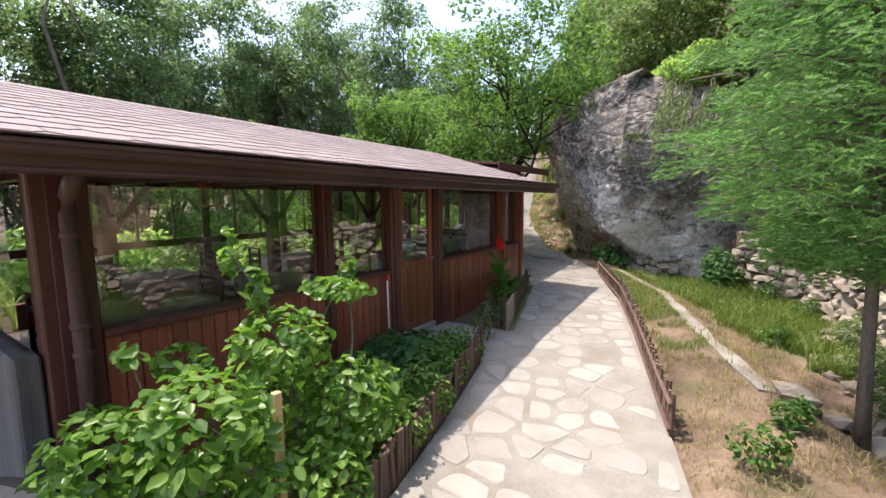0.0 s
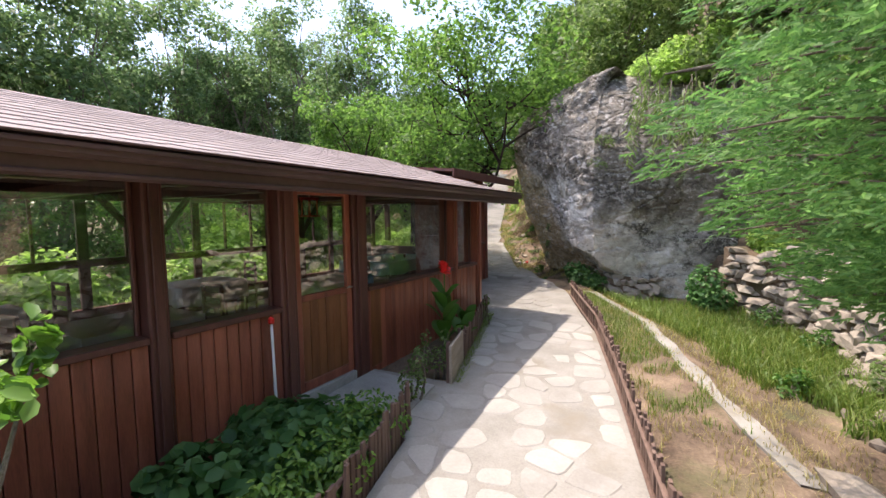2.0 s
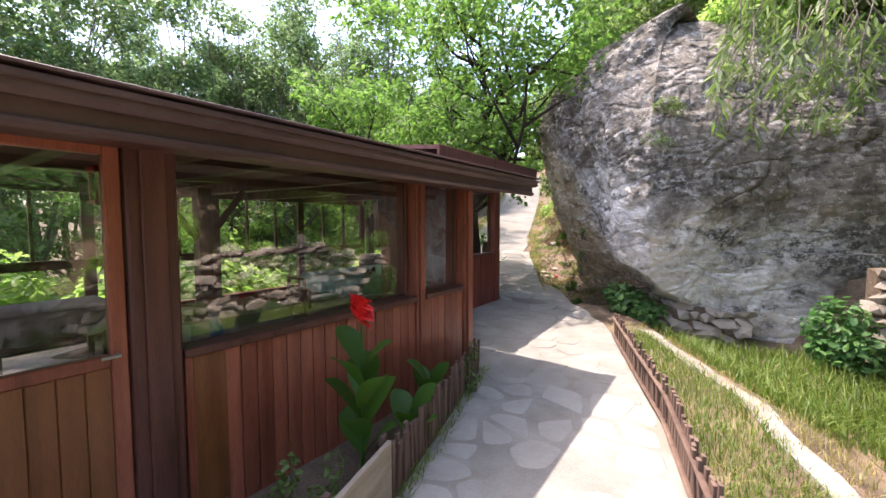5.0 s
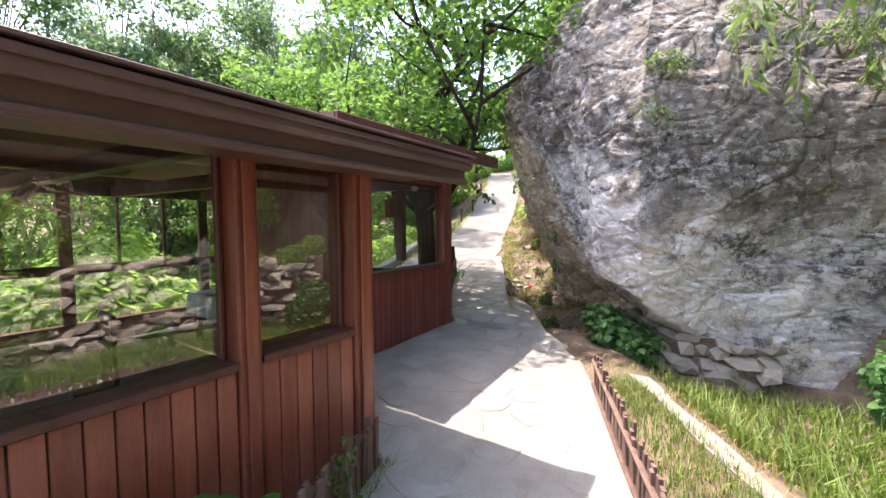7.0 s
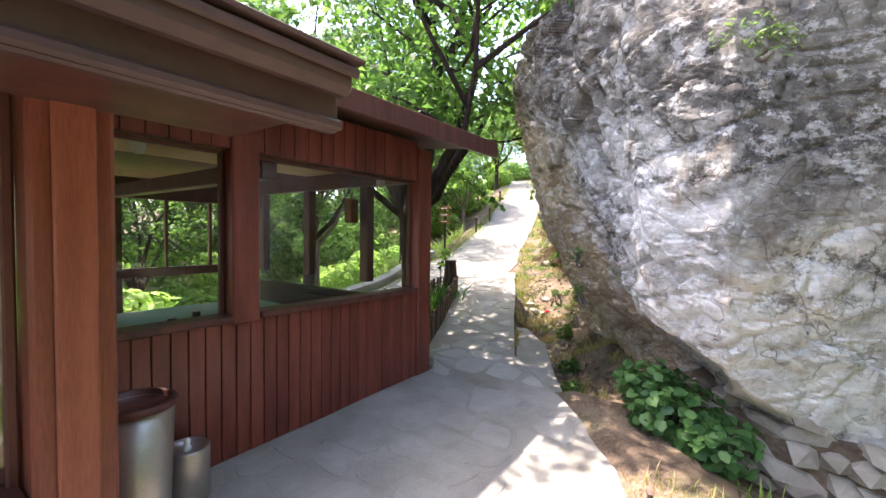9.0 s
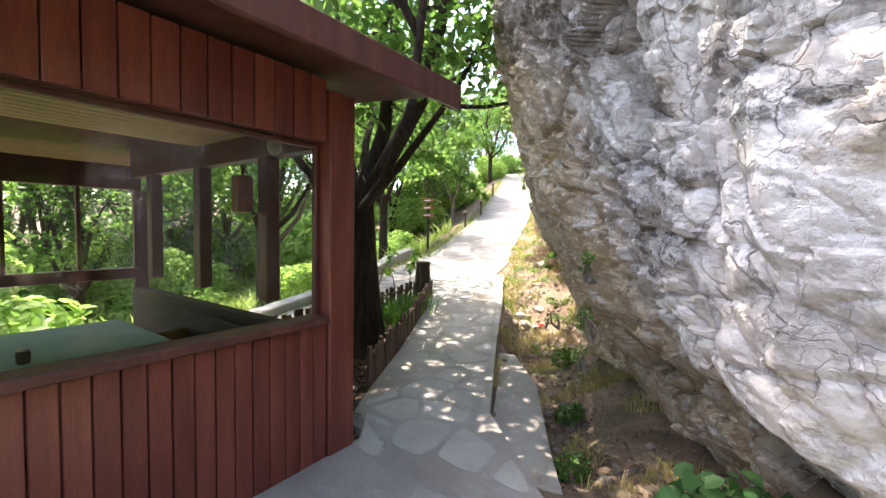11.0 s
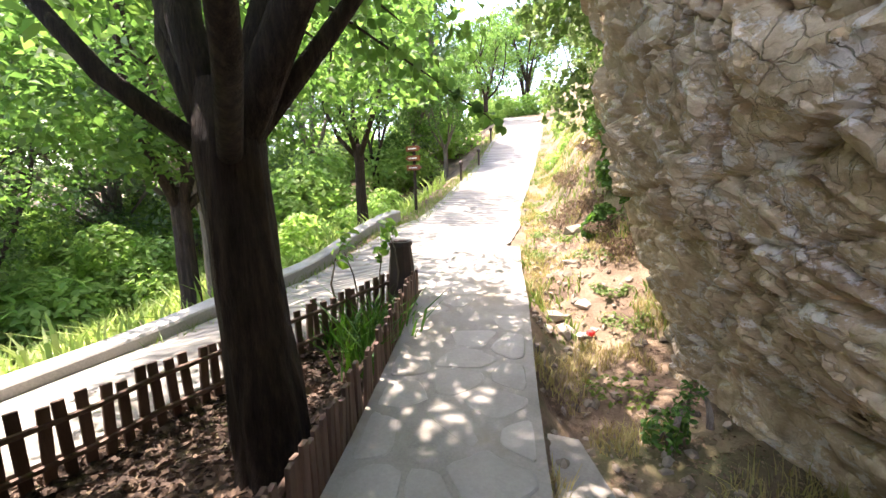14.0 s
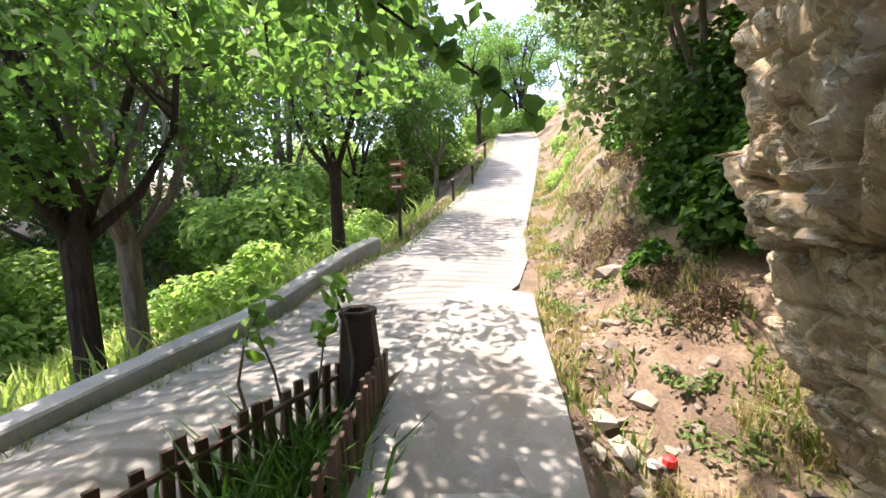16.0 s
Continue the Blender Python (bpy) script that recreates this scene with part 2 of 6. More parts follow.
M_cloth = surf("white_tablecloth", [(0.7, 0.71, 0.69), (0.8, 0.8, 0.78)], 2, 60, 0.85, 0.1)
M_green_cloth = surf("pale_green_tablecloth", [(0.25, 0.42, 0.38), (0.33, 0.52, 0.47)], 2, 60, 0.7, 0.1)
M_steel = surf("brushed_steel", [(0.45, 0.43, 0.40), (0.6, 0.58, 0.54)], 2, 60, 0.38, 0.05, 0.002, metal=0.9)
M_white = surf("white_enamel", [(0.72, 0.71, 0.68), (0.8, 0.79, 0.77)], 3, 40, 0.4, 0.02)
M_red = surf("red_paint", [(0.66, 0.02, 0.02), (0.8, 0.035, 0.028)], 3, 40, 0.45, 0.02)
M_clay = surf("dark_brown_clay", [(0.035, 0.024, 0.02), (0.06, 0.04, 0.033)], 4, 50, 0.7, 0.3, 0.006)
M_road = surf("grooved_lane_concrete", [(0.16, 0.153, 0.14), (0.235, 0.225, 0.205), (0.305, 0.292, 0.266)], 1.2, 50, 0.88, 0.0, stain=(0.205, 0.188, 0.16), stain_scale=0.6)
_n, _l = M_road.node_tree.nodes, M_road.node_tree.links
_geo, _map, _wave, _bump = (_n.new("ShaderNode" + k) for k in ("NewGeometry", "Mapping", "TexWave", "Bump"))
_map.inputs["Rotation"].default_value = (0, 0, radians(-108))
_wave.inputs["Scale"].default_value, _wave.inputs["Distortion"].default_value, _wave.inputs["Detail"].default_value = 1.3, 2.2, 3.0
_bump.inputs["Strength"].default_value, _bump.inputs["Distance"].default_value = 0.8, 0.03
_l.new(_geo.outputs["Position"], _map.inputs["Vector"])
_l.new(_map.outputs[0], _wave.inputs["Vector"])
_l.new(_wave.outputs["Fac"], _bump.inputs["Height"])
_l.new(_bump.outputs[0], _n["Principled BSDF"].inputs["Normal"])
_groove_tone, _mul = _n.new("ShaderNodeValToRGB"), _n.new("ShaderNodeMix")  # colour darker in the grooves
_groove_tone.color_ramp.elements[0].position, _groove_tone.color_ramp.elements[0].color = 0.05, (0.62, 0.6, 0.56, 1)
_groove_tone.color_ramp.elements[1].position = 0.4
_mul.data_type, _mul.blend_type = "RGBA", "MULTIPLY"
_mul.inputs[0].default_value = 0.8
_l.new(_wave.outputs["Fac"], _groove_tone.inputs[0])
_l.new(_n["Principled BSDF"].inputs["Base Color"].links[0].from_socket, _mul.inputs[6])
_l.new(_groove_tone.outputs[0], _mul.inputs[7])
_l.new(_mul.outputs[2], _n["Principled BSDF"].inputs["Base Color"])
L_walnut = leafy("walnut_leaf", [(0.055, 0.11, 0.028), (0.09, 0.17, 0.042), (0.135, 0.22, 0.06)], 0.56)
L_poplar = leafy("poplar_leaf", [(0.065, 0.115, 0.045), (0.105, 0.165, 0.065), (0.18, 0.245, 0.115)], 0.5)
L_willow = leafy("willow_leaf", [(0.07, 0.12, 0.03), (0.11, 0.17, 0.05), (0.2, 0.26, 0.11)], 0.45)
L_shrub = leafy("shrub_leaf", [(0.03, 0.085, 0.015), (0.055, 0.135, 0.022), (0.09, 0.18, 0.03)], 0.3)
L_rose = leafy("rose_leaf", [(0.065, 0.145, 0.028), (0.115, 0.225, 0.04), (0.19, 0.31, 0.07)], 0.4, 0.36)
L_dark = leafy("dark_herb_leaf", [(0.04, 0.115, 0.035), (0.075, 0.17, 0.05), (0.11, 0.22, 0.065)], 0.35)
L_conifer = leafy("conifer_spray", [(0.065, 0.15, 0.045), (0.115, 0.23, 0.07), (0.19, 0.32, 0.11)], 0.45, 0.6)
L_grass = leafy("green_grass", [(0.075, 0.135, 0.025), (0.125, 0.19, 0.04), (0.195, 0.235, 0.065)], 0.35)
L_under = leafy("undergrowth_leaf", [(0.13, 0.22, 0.055), (0.2, 0.31, 0.085), (0.29, 0.39, 0.13)], 0.6)
L_meadow = leafy("pale_meadow_grass", [(0.16, 0.25, 0.06), (0.24, 0.33, 0.09), (0.33, 0.39, 0.15)], 0.5)
L_straw = leafy("dry_grass", [(0.26, 0.21, 0.09), (0.36, 0.30, 0.14), (0.3, 0.3, 0.1)], 0.3)
# dead leaves over dark soil, the tree's shade put into their browns
L_litter_shaded = leafy("shaded_dead_leaf", [(0.035, 0.022, 0.016), (0.075, 0.048, 0.034), (0.15, 0.10, 0.07)], 0.05, 0.8)
L_litter = leafy("dead_leaf", [(0.09, 0.06, 0.04), (0.18, 0.125, 0.08), (0.29, 0.215, 0.145)], 0.1, 0.7)

# ---- mesh helpers ----
def link(name, me, material, parent=None, label=""):
    ob = new(name, me)
    if material:
        me.materials.append(material)
    if parent:
        ob.parent = parent
    if label:
        ob["label"] = label
    return ob


def part(name, bm, material, parent=None, label="", smooth=False):
    """Links a bmesh as one mesh object under a thing or a part."""
    me = bpy.data.meshes.new(name)
    bm.to_mesh(me)
    bm.free()
    if smooth:
        me.shade_smooth()
    return link(name, me, material, parent, label)


def raw(name, verts, faces, material, parent=None, label="", smooth=False):
    me = bpy.data.meshes.new(name)
    me.from_pydata([tuple(v) for v in verts], [], [tuple(f) for f in faces])
    me.update()
    if smooth:
        me.shade_smooth()
    return link(name, me, material, parent, label)


def thing(name, label, category, place=(0, 0, 0), group="", kind=""):
    e = new(name)
    e.location = place
    e.empty_display_size = 0.1
    return tagged(e, label, category, group, kind)


def box(x0, y0, z0, x1, y1, z1, bevel=0.006, bm=None):
    """A box with bevelled edges, in a new bmesh or added to bm."""
    own = bmesh.new()
    bmesh.ops.create_cube(own, size=1)
    bmesh.ops.transform(own, matrix=Matrix.Translation(((x0 + x1) / 2, (y0 + y1) / 2, (z0 + z1) / 2)) @ Matrix.Diagonal((x1 - x0, y1 - y0, z1 - z0, 1)), verts=own.verts)
    if bevel:
        bmesh.ops.bevel(own, geom=own.edges[:], offset=bevel, segments=1, affect="EDGES")
    if bm is None:
        return own
    merge(bm, own)
    return bm


def sheet(*corners):
    """A flat pane of glass through four corners."""
    bm = bmesh.new()
    bm.faces.new([bm.verts.new(c) for c in corners])
    return bm


def merge(bm, other):
    me = bpy.data.meshes.new("tmp")
    other.to_mesh(me)
    other.free()
    bm.from_mesh(me)
    bpy.data.meshes.remove(me)


def tube(points, radii, sides=8, bm=None):
    """A round, tapering tube along points."""
    own = bmesh.new() if bm is None else bm
    rings = []
    up = Vector((0.31, 0.17, 0.93))
    for i, p in enumerate(points):
        p = Vector(p)
        d = (Vector(points[min(i + 1, len(points) - 1)]) - Vector(points[max(i - 1, 0)])).normalized()
        a = d.cross(up if abs(d.dot(up)) < 0.95 else Vector((1, 0, 0))).normalized()
        c = d.cross(a)
        r = radii[i] if isinstance(radii, (list, tuple)) else radii
        rings.append([own.verts.new(p + (a * math.cos(6.28319 * k / sides) + c * math.sin(6.28319 * k / sides)) * r) for k in range(sides)])
    for r0, r1 in zip(rings, rings[1:]):
        for k in range(sides):
            own.faces.new((r0[k], r0[(k + 1) % sides], r1[(k + 1) % sides], r1[k]))
    own.faces.new(rings[0][::-1])
    own.faces.new(rings[-1])
    return own


def lathe(profile, sides=20, bm=None):
    own = bmesh.new() if bm is None else bm
    rings = [[own.verts.new((r * math.cos(6.28319 * k / sides), r * math.sin(6.28319 * k / sides), z)) for k in range(sides)] for r, z in profile]
    for r0, r1 in zip(rings, rings[1:]):
        for k in range(sides):
            own.faces.new((r0[k], r0[(k + 1) % sides], r1[(k + 1) % sides], r1[k]))
    own.faces.new(rings[0][::-1])
    own.faces.new(rings[-1])
    return own


def interp(v, xs, ys):
    return float(np.interp(v, xs, ys))


def leaf_mesh(name, centres, normals, lengths, rng, aspect=0.5, fold=0.15):
    """One mesh of many single leaves: each a folded rhomb, lying across its normal."""
    n = len(centres)
    nrm = normals / np.linalg.norm(normals, axis=1, keepdims=True)
    t = rng.normal(size=(n, 3))
    t -= nrm * np.sum(t * nrm, axis=1, keepdims=True)
    t /= np.linalg.norm(t, axis=1, keepdims=True) + 1e-9
    s = np.cross(nrm, t)
    L = lengths[:, None]
    tip, tail = centres + t * L * 0.5 - nrm * L * 0.12, centres - t * L * 0.5
    left, right = centres + s * L * aspect * 0.5 + nrm * L * fold, centres - s * L * aspect * 0.5 + nrm * L * fold
    return strip_mesh(name, np.stack([tail, right, tip, left], axis=1))


def fine_leaf_mesh(name, centres, normals, lengths, rng, aspect=0.5, fold=0.12):
    """Leaves for near plants: two halves along a midrib, with a rounded side and a drooping tip."""
    n = len(centres)
    nrm = normals / np.linalg.norm(normals, axis=1, keepdims=True)
    t = rng.normal(size=(n, 3)) + np.array((0, 0, -0.25))
    t -= nrm * np.sum(t * nrm, axis=1, keepdims=True)
    t /= np.linalg.norm(t, axis=1, keepdims=True) + 1e-9
    s = np.cross(nrm, t)
    L = lengths[:, None]
    tail, tip = centres - t * L * 0.5, centres + t * L * 0.5 - nrm * L * 0.2
    near_, far_ = centres - t * L * 0.22 + nrm * L * fold * 0.6, centres + t * L * 0.18 + nrm * L * fold * 0.3
    w = s * L * aspect * 0.5
    co = np.stack([tail, near_ - w * 0.85, far_ - w, tip, far_ + w, near_ + w * 0.85], axis=1)
    me = bpy.data.meshes.new(name)
    me.vertices.add(n * 6)
    me.vertices.foreach_set("co", co.reshape(-1).astype(np.float32))
    base = np.arange(n, dtype=np.int32)[:, None] * 6
    me.loops.add(n * 8)
    me.loops.foreach_set("vertex_index", (base + np.array([0, 1, 2, 3, 0, 3, 4, 5], dtype=np.int32)).reshape(-1))
    me.polygons.add(n * 2)
    me.polygons.foreach_set("loop_start", np.arange(0, n * 8, 4, dtype=np.int32))
    me.update(calc_edges=True)
    return me


def strip_mesh(name, quads):
    """A mesh out of an array of quads, n x 4 x 3."""
    n = len(quads)
    me = bpy.data.meshes.new(name)
    me.vertices.add(n * 4)
    me.vertices.foreach_set("co", quads.reshape(-1).astype(np.float32))
    me.loops.add(n * 4)
    me.loops.foreach_set("vertex_index", np.arange(n * 4, dtype=np.int32))
    me.polygons.add(n)
    me.polygons.foreach_set("loop_start", np.arange(0, n * 4, 4, dtype=np.int32))
    me.update(calc_edges=True)
    return me


def clump_points(clumps, n, rng, shell=0.5):
    """n points in ellipsoid clumps (x, y, z, rx, ry, rz), thicker towards their skins, with the ways out of them."""
    c = np.array(clumps, float)
    w = (c[:, 3] * c[:, 4] * c[:, 5]) ** (2 / 3)
    k = rng.choice(len(c), n, p=w / w.sum())
    d = rng.normal(size=(n, 3))
    d /= np.linalg.norm(d, axis=1, keepdims=True)
    r = rng.random(n) ** (1 / 3) * (1 - shell) + shell * (1 - rng.random(n) ** 2 * 0.5)
    return c[k, :3] + d * r[:, None] * c[k, 3:], d

# ---- ground ----
def step01(v, a, b):
    t = min(1.0, max(0.0, (v - a) / (b - a)))
    return t * t * (3 - 2 * t)


def walk_z(x, y):
    """Height of the made ways (path and road) at x, y: they rise along one direction."""
    v = -0.5 * x + 0.87 * y
    lower = 0.35 * step01(-x, 7.6, 9.4) * (1 - step01(y, 15.5, 18.5))  # the lane falls away beside the bed
    return -lower + interp(v, (0, 3.5, 5.5, 8.4, 10, 12, 14, 16, 18, 22.6, 29.5, 37, 50), (-0.22, -0.2, -0.05, 0.03, 0.1, 0.15, 0.17, 0.32, 0.48, 0.95, 2.2, 4.8, 7.5))


def path_left(y):
    return interp(y, (-4, 2, 4.35, 4.4, 5.1, 5.15, 7.9, 8.0, 11.25, 11.3, 11.8, 15.1, 17), (-1.2, -1.72, -2.24, -3.3, -3.3, -2.32, -3.12, -4.56, -4.56, -4.78, -5.07, -6.86, -7.6))


def path_right(y):
    return interp(y, (-4, 0, 3.7, 5.7, 7.6, 9.7, 10.4, 11.1, 12.0, 13.85, 15.45, 16.55, 17.6), (1.6, 0.75, -0.2, -0.76, -1.3, -2.13, -2.45, -3.05, -3.97, -4.9, -5.66, -6.23, -6.74))


def kerb_x(y):
    return interp(y, (-4, 2, 5.1, 6.1, 7.2, 8.4, 9.35, 10.0, 11), (2.6, 1.4, 0.45, 0.0, -0.36, -0.75, -1.35, -1.75, -2.4))


ROAD = [((-9.9, 4), (-8.6, 4.5)), ((-8.9, 10.2), (-7.05, 11.2)), ((-9.2, 13.4), (-7.1, 13.4)), ((-9.55, 15.2), (-7.0, 15.1)), ((-9.8, 17.0), (-7.05, 16.9)), ((-9.85, 18.0), (-7.1, 18.0)), ((-10.0, 19.0), (-7.5, 19.3)), ((-10.5, 20.3), (-8.35, 21.2)), ((-12.9, 26.7), (-10.7, 27.8)), ((-15.0, 33.0), (-12.8, 34.0)), ((-18.5, 40.5), (-16.0, 41.5))]


def road_left(y):
    return interp(y, [a[1] for a, b in ROAD], [a[0] for a, b in ROAD])


def road_right(y):
    return interp(y, [b[1] for a, b in ROAD], [b[0] for a, b in ROAD])


def bank_foot(y):
    """Where path and lane end and the bank's strip of grass begins."""
    f = step01(y, 17.6, 19.4)
    return path_right(min(y, 17.6)) * (1 - f) + road_right(y) * f + 0.05 * noise.noise((3, y * 1.3, 2))


def ground_z(x, y):
    z = walk_z(x, y) - 0.05
    n = 0.05 * noise.noise((x * 0.9, y * 0.9, 0)) + 0.03 * noise.noise((x * 2.7, y * 2.7, 3))
    pl, pr = path_left(y), bank_foot(y) if y > 11.5 else path_right(y)
    if pl - 0.05 < x < pr + 0.05 and y < 17.5:
        return z
    if 17.4 < y < 20 and road_right(y) - 0.02 < x < pr:  # packed earth flush with the lane
        return z + 0.05 + 0.2 * n
    if y < 11.5 and x >= pr:  # verge, kerb, hollow, then the hill behind the stone wall
        z += 0.10 * step01(x - pr, 0.02, 0.25) + n * 0.6
        z -= 0.22 * step01(x - kerb_x(y), 0.05, 0.7)
        z += 3.2 * step01(x, 1.9, 5.0) + 6 * step01(x, 4, 16)
        return z
    if y >= 11.5 and x >= pr and x > road_right(y) - 0.02:  # gully beside the raised path, then the bank
        gully = step01(y, 11.3, 12.5) * (1 - step01(y, 15.2, 16.8))
        bank = step01(y, 16.6, 19.2)
        z -= 0.38 * gully * step01(x - pr, 0.0, 0.35) * (1 - 0.6 * step01(x - pr, 0.7, 1.6))
        z += 0.07 * step01(y, 16.0, 17.2) * step01(x - pr, -0.02, 0.12) + 0.35 * step01(y, 15.6, 17.4) * step01(x - pr, 0.2, 1.6)
        z += bank * (1.15 * step01(x - pr, 0.5, 1.7) + 2.8 * step01(x - pr, 1.3, 4.5))
        z += 5.0 * step01(x - pr, 2.0, 9.0) + 6 * step01(x - pr, 8, 22)
        return z + n * 2.2 + 0.05 * noise.noise((x * 6, y * 6, 1))
    if x < road_left(y) - 0.35 and y > 2:  # the valley below the road
        d = road_left(y) - 0.35 - x
        return z - 1.1 * step01(d, 0.0, 2.0) - 2.2 * step01(d, 1.5, 12) + n * 2
    return z + (n * 0.5 if x < pl else 0)


def grown(a, b, step, lo, hi, rate=1.22):
    xs = list(np.arange(a, b, step))
    s, v = step, xs[-1]
    while v < hi:
        s *= rate
        v += s
        xs.append(v)
    s, v = step, xs[0]
    while v > lo:
        s *= rate
        v -= s
        xs.insert(0, v)
    return xs


gx, gy = grown(-13, 4, 0.14, -500, 500), grown(-1.5, 24, 0.14, -400, 700)
gv = [(x, y, ground_z(x, y) if abs(x) < 90 and -40 < y < 120 else ground_z(max(-90, min(90, x)), max(-40, min(120, y)))) for y in gy for x in gx]
nx = len(gx)
gf = [(j * nx + i, j * nx + i + 1, (j + 1) * nx + i + 1, (j + 1) * nx + i) for j in range(len(gy) - 1) for i in range(nx - 1)]
ground = tagged(raw("ground", gv, gf, M_earth, smooth=True), "dry brown earth with sparse grass", "ground", kind="structure")


def path_z(x, y):
    """Top of the footpath: its upper stretch is one low step up."""
    return walk_z(x, y) + 0.055 * step01(y + 0.3 * (x + 4.2), 11.14, 11.18)


def ribbon(name, rows, material, label, thick=0.14, cols=10, lift=0.0, z_of=walk_z):
    """A laid way with thickness: rows of (left, right) points, its top on walk_z."""
    vs, fs = [], []
    w = cols + 3
    for (lx, ly), (rx, ry) in rows:
        line = [(lx + (rx - lx) * k / cols, ly + (ry - ly) * k / cols) for k in range(cols + 1)]
        top = [(x, y, z_of(x, y) + lift + 0.008 * noise.noise((x * 1.5, y * 1.5, 5))) for x, y in line]
        vs += [(top[0][0], top[0][1], top[0][2] - thick)] + top + [(top[-1][0], top[-1][1], top[-1][2] - thick)]
    for j in range(len(rows) - 1):
        for i in range(w - 1):
            fs.append((j * w + i, j * w + i + 1, (j + 1) * w + i + 1, (j + 1) * w + i))
    return tagged(raw(name, vs, fs, material), label, name, kind="structure")


path = ribbon("path", [((path_left(y), y), (path_right(y), y)) for y in np.concatenate([np.arange(-3, 10.8, 0.1), np.arange(10.8, 11.6, 0.02), np.arange(11.6, 17.61, 0.1)])], M_mortar, "footpath of pale flagstones set in grey mortar", 0.2, 16, 0.0, path_z)
road_rows = []
for (a0, b0), (a1, b1) in zip(ROAD, ROAD[1:]):
    for k in range(12):
        f = k / 12
        road_rows.append((tuple(np.array(a0) * (1 - f) + np.array(a1) * f), tuple(np.array(b0) * (1 - f) + np.array(b1) * f)))
road = ribbon("road", road_rows, M_road, "pale worn concrete lane climbing the slope", 0.2, 14, 0.012)
side_slab = ribbon("pavement", [((-3.10, 10.9), (-2.75, 10.75)), ((-3.95, 12.0), (-3.45, 11.95)), ((-4.45, 13.05), (-4.02, 13.05)), ((-4.78, 13.7), (-4.6, 13.75))], M_mortar, "lower concrete strip beside the raised path", 0.14, 4, -0.07)
kerb_rows = [((kerb_x(y) - 0.08 - 0.02 * math.sin(y * 5), y), (kerb_x(y) + 0.09 + 0.02 * math.sin(y * 7), y)) for y in np.arange(4.9, 10.2, 0.15)]
kerb = ribbon("kerb", kerb_rows, M_mortar, "narrow curved concrete kerb through the grass", 0.2, 2, 0.07)

landing = ribbon("pavement", [((-3.26, y), (-2.34 - 0.1 * (y - 4.0), y)) for y in np.arange(3.94, 5.13, 0.12)], M_concrete, "pale concrete landing before the restaurant door", 0.16, 5, 0.022)

# ---- timber restaurant building ----
WX, W2X, BX = -3.32, -4.58, -8.2
house = thing("restaurant_building", "low red-brown timber restaurant with large windows and shingled roof", "building", (WX, 4, 0))


def hp(name, bm, material, parent=None, label=""):
    ob = part(name, bm, material, parent or house, label)
    if not parent:
        ob.matrix_parent_inverse = Matrix.Translation((-WX, -4, 0))
    return ob


def planks(x, y0, y1, z0, z1, width=0.105, out=1, material=None):
    """Upright boards of a panelled wall that faces along x."""
    n = max(1, round((y1 - y0) / width))
    w = (y1 - y0) / n
    for i in range(n):
        a = y0 + i * w
        d = random.uniform(0, 0.004)
        hp("plank", box(x - 0.02, a + 0.003, z0, x + 0.014 + d, a + w - 0.003, z1, 0.004), material or M_wood)


def window_in(x, y0, y1, z0, z1, frame_w=0.028, material=None, glass=None, deep=0.09):
    """A window whose pane lies deep behind the face of the posts."""
    w = thing("window", "", "", (x, y0, z0))
    w.parent = house
    w.matrix_parent_inverse = Matrix.Translation((-WX, -4, 0))
    k = frame_w
    for n, b in (("frame", (-deep - 0.02, 0, 0, -deep + 0.02, k, z1 - z0)), ("frame", (-deep - 0.02, y1 - y0 - k, 0, -deep + 0.02, y1 - y0, z1 - z0)), ("frame", (-deep - 0.02, k, z1 - z0 - k, -deep + 0.02, y1 - y0 - k, z1 - z0)), ("sill", (-deep - 0.03, 0.001, -0.035, 0.05, y1 - y0 - 0.001, 0.012))):
        part(n, box(*b), material or M_wood_dark, w)
    a, b, c, d = k - 0.01, y1 - y0 - k + 0.01, 0.005, z1 - z0 - k + 0.01
    g = part("pane", sheet((-deep, a, c), (-deep, b, c), (-deep, b, d), (-deep, a, d)), glass or M_glass, w, "clear reflecting glass")
    g.visible_shadow = False
    return w


SILL, TOP = 0.92, 2.045
# front wall of the long wing
planks(WX, 0.98, 2.82, -0.25, SILL)
planks(WX, 2.96, 3.86, -0.25, SILL)
planks(WX, 5.02, 6.99, -0.1, SILL)
planks(WX, 7.13, 7.81, -0.1, SILL)
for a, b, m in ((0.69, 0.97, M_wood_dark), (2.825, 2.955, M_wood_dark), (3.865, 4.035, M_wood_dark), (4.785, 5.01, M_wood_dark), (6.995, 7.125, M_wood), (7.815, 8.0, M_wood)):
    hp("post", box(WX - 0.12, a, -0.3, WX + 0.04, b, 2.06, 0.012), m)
    hp("post_cover", box(WX + 0.042, a + (b - a) * 0.25, -0.2, WX + 0.06, b - (b - a) * 0.25, 2.04, 0.006), m)
window_in(WX, 0.975, 2.82, SILL, TOP)
window_in(WX, 2.96, 3.86, SILL, TOP)
window_in(WX, 5.015, 6.99, SILL, TOP)
window_in(WX, 7.13, 7.81, SILL, TOP)
# door
door = thing("door", "", "", (WX - 0.02, 4.04, 0.06))
door.parent = house
door.matrix_parent_inverse = Matrix.Translation((-WX, -4, 0))
for b in ((-0.025, 0, 0, 0.025, 0.07, 1.98), (-0.025, 0.67, 0, 0.025, 0.74, 1.98), (-0.025, 0.07, 0, 0.025, 0.67, 0.09), (-0.025, 0.07, 0.86, 0.025, 0.67, 0.92), (-0.025, 0.07, 1.86, 0.025, 0.67, 1.98)):
    part("rail", box(*b), M_wood, door)
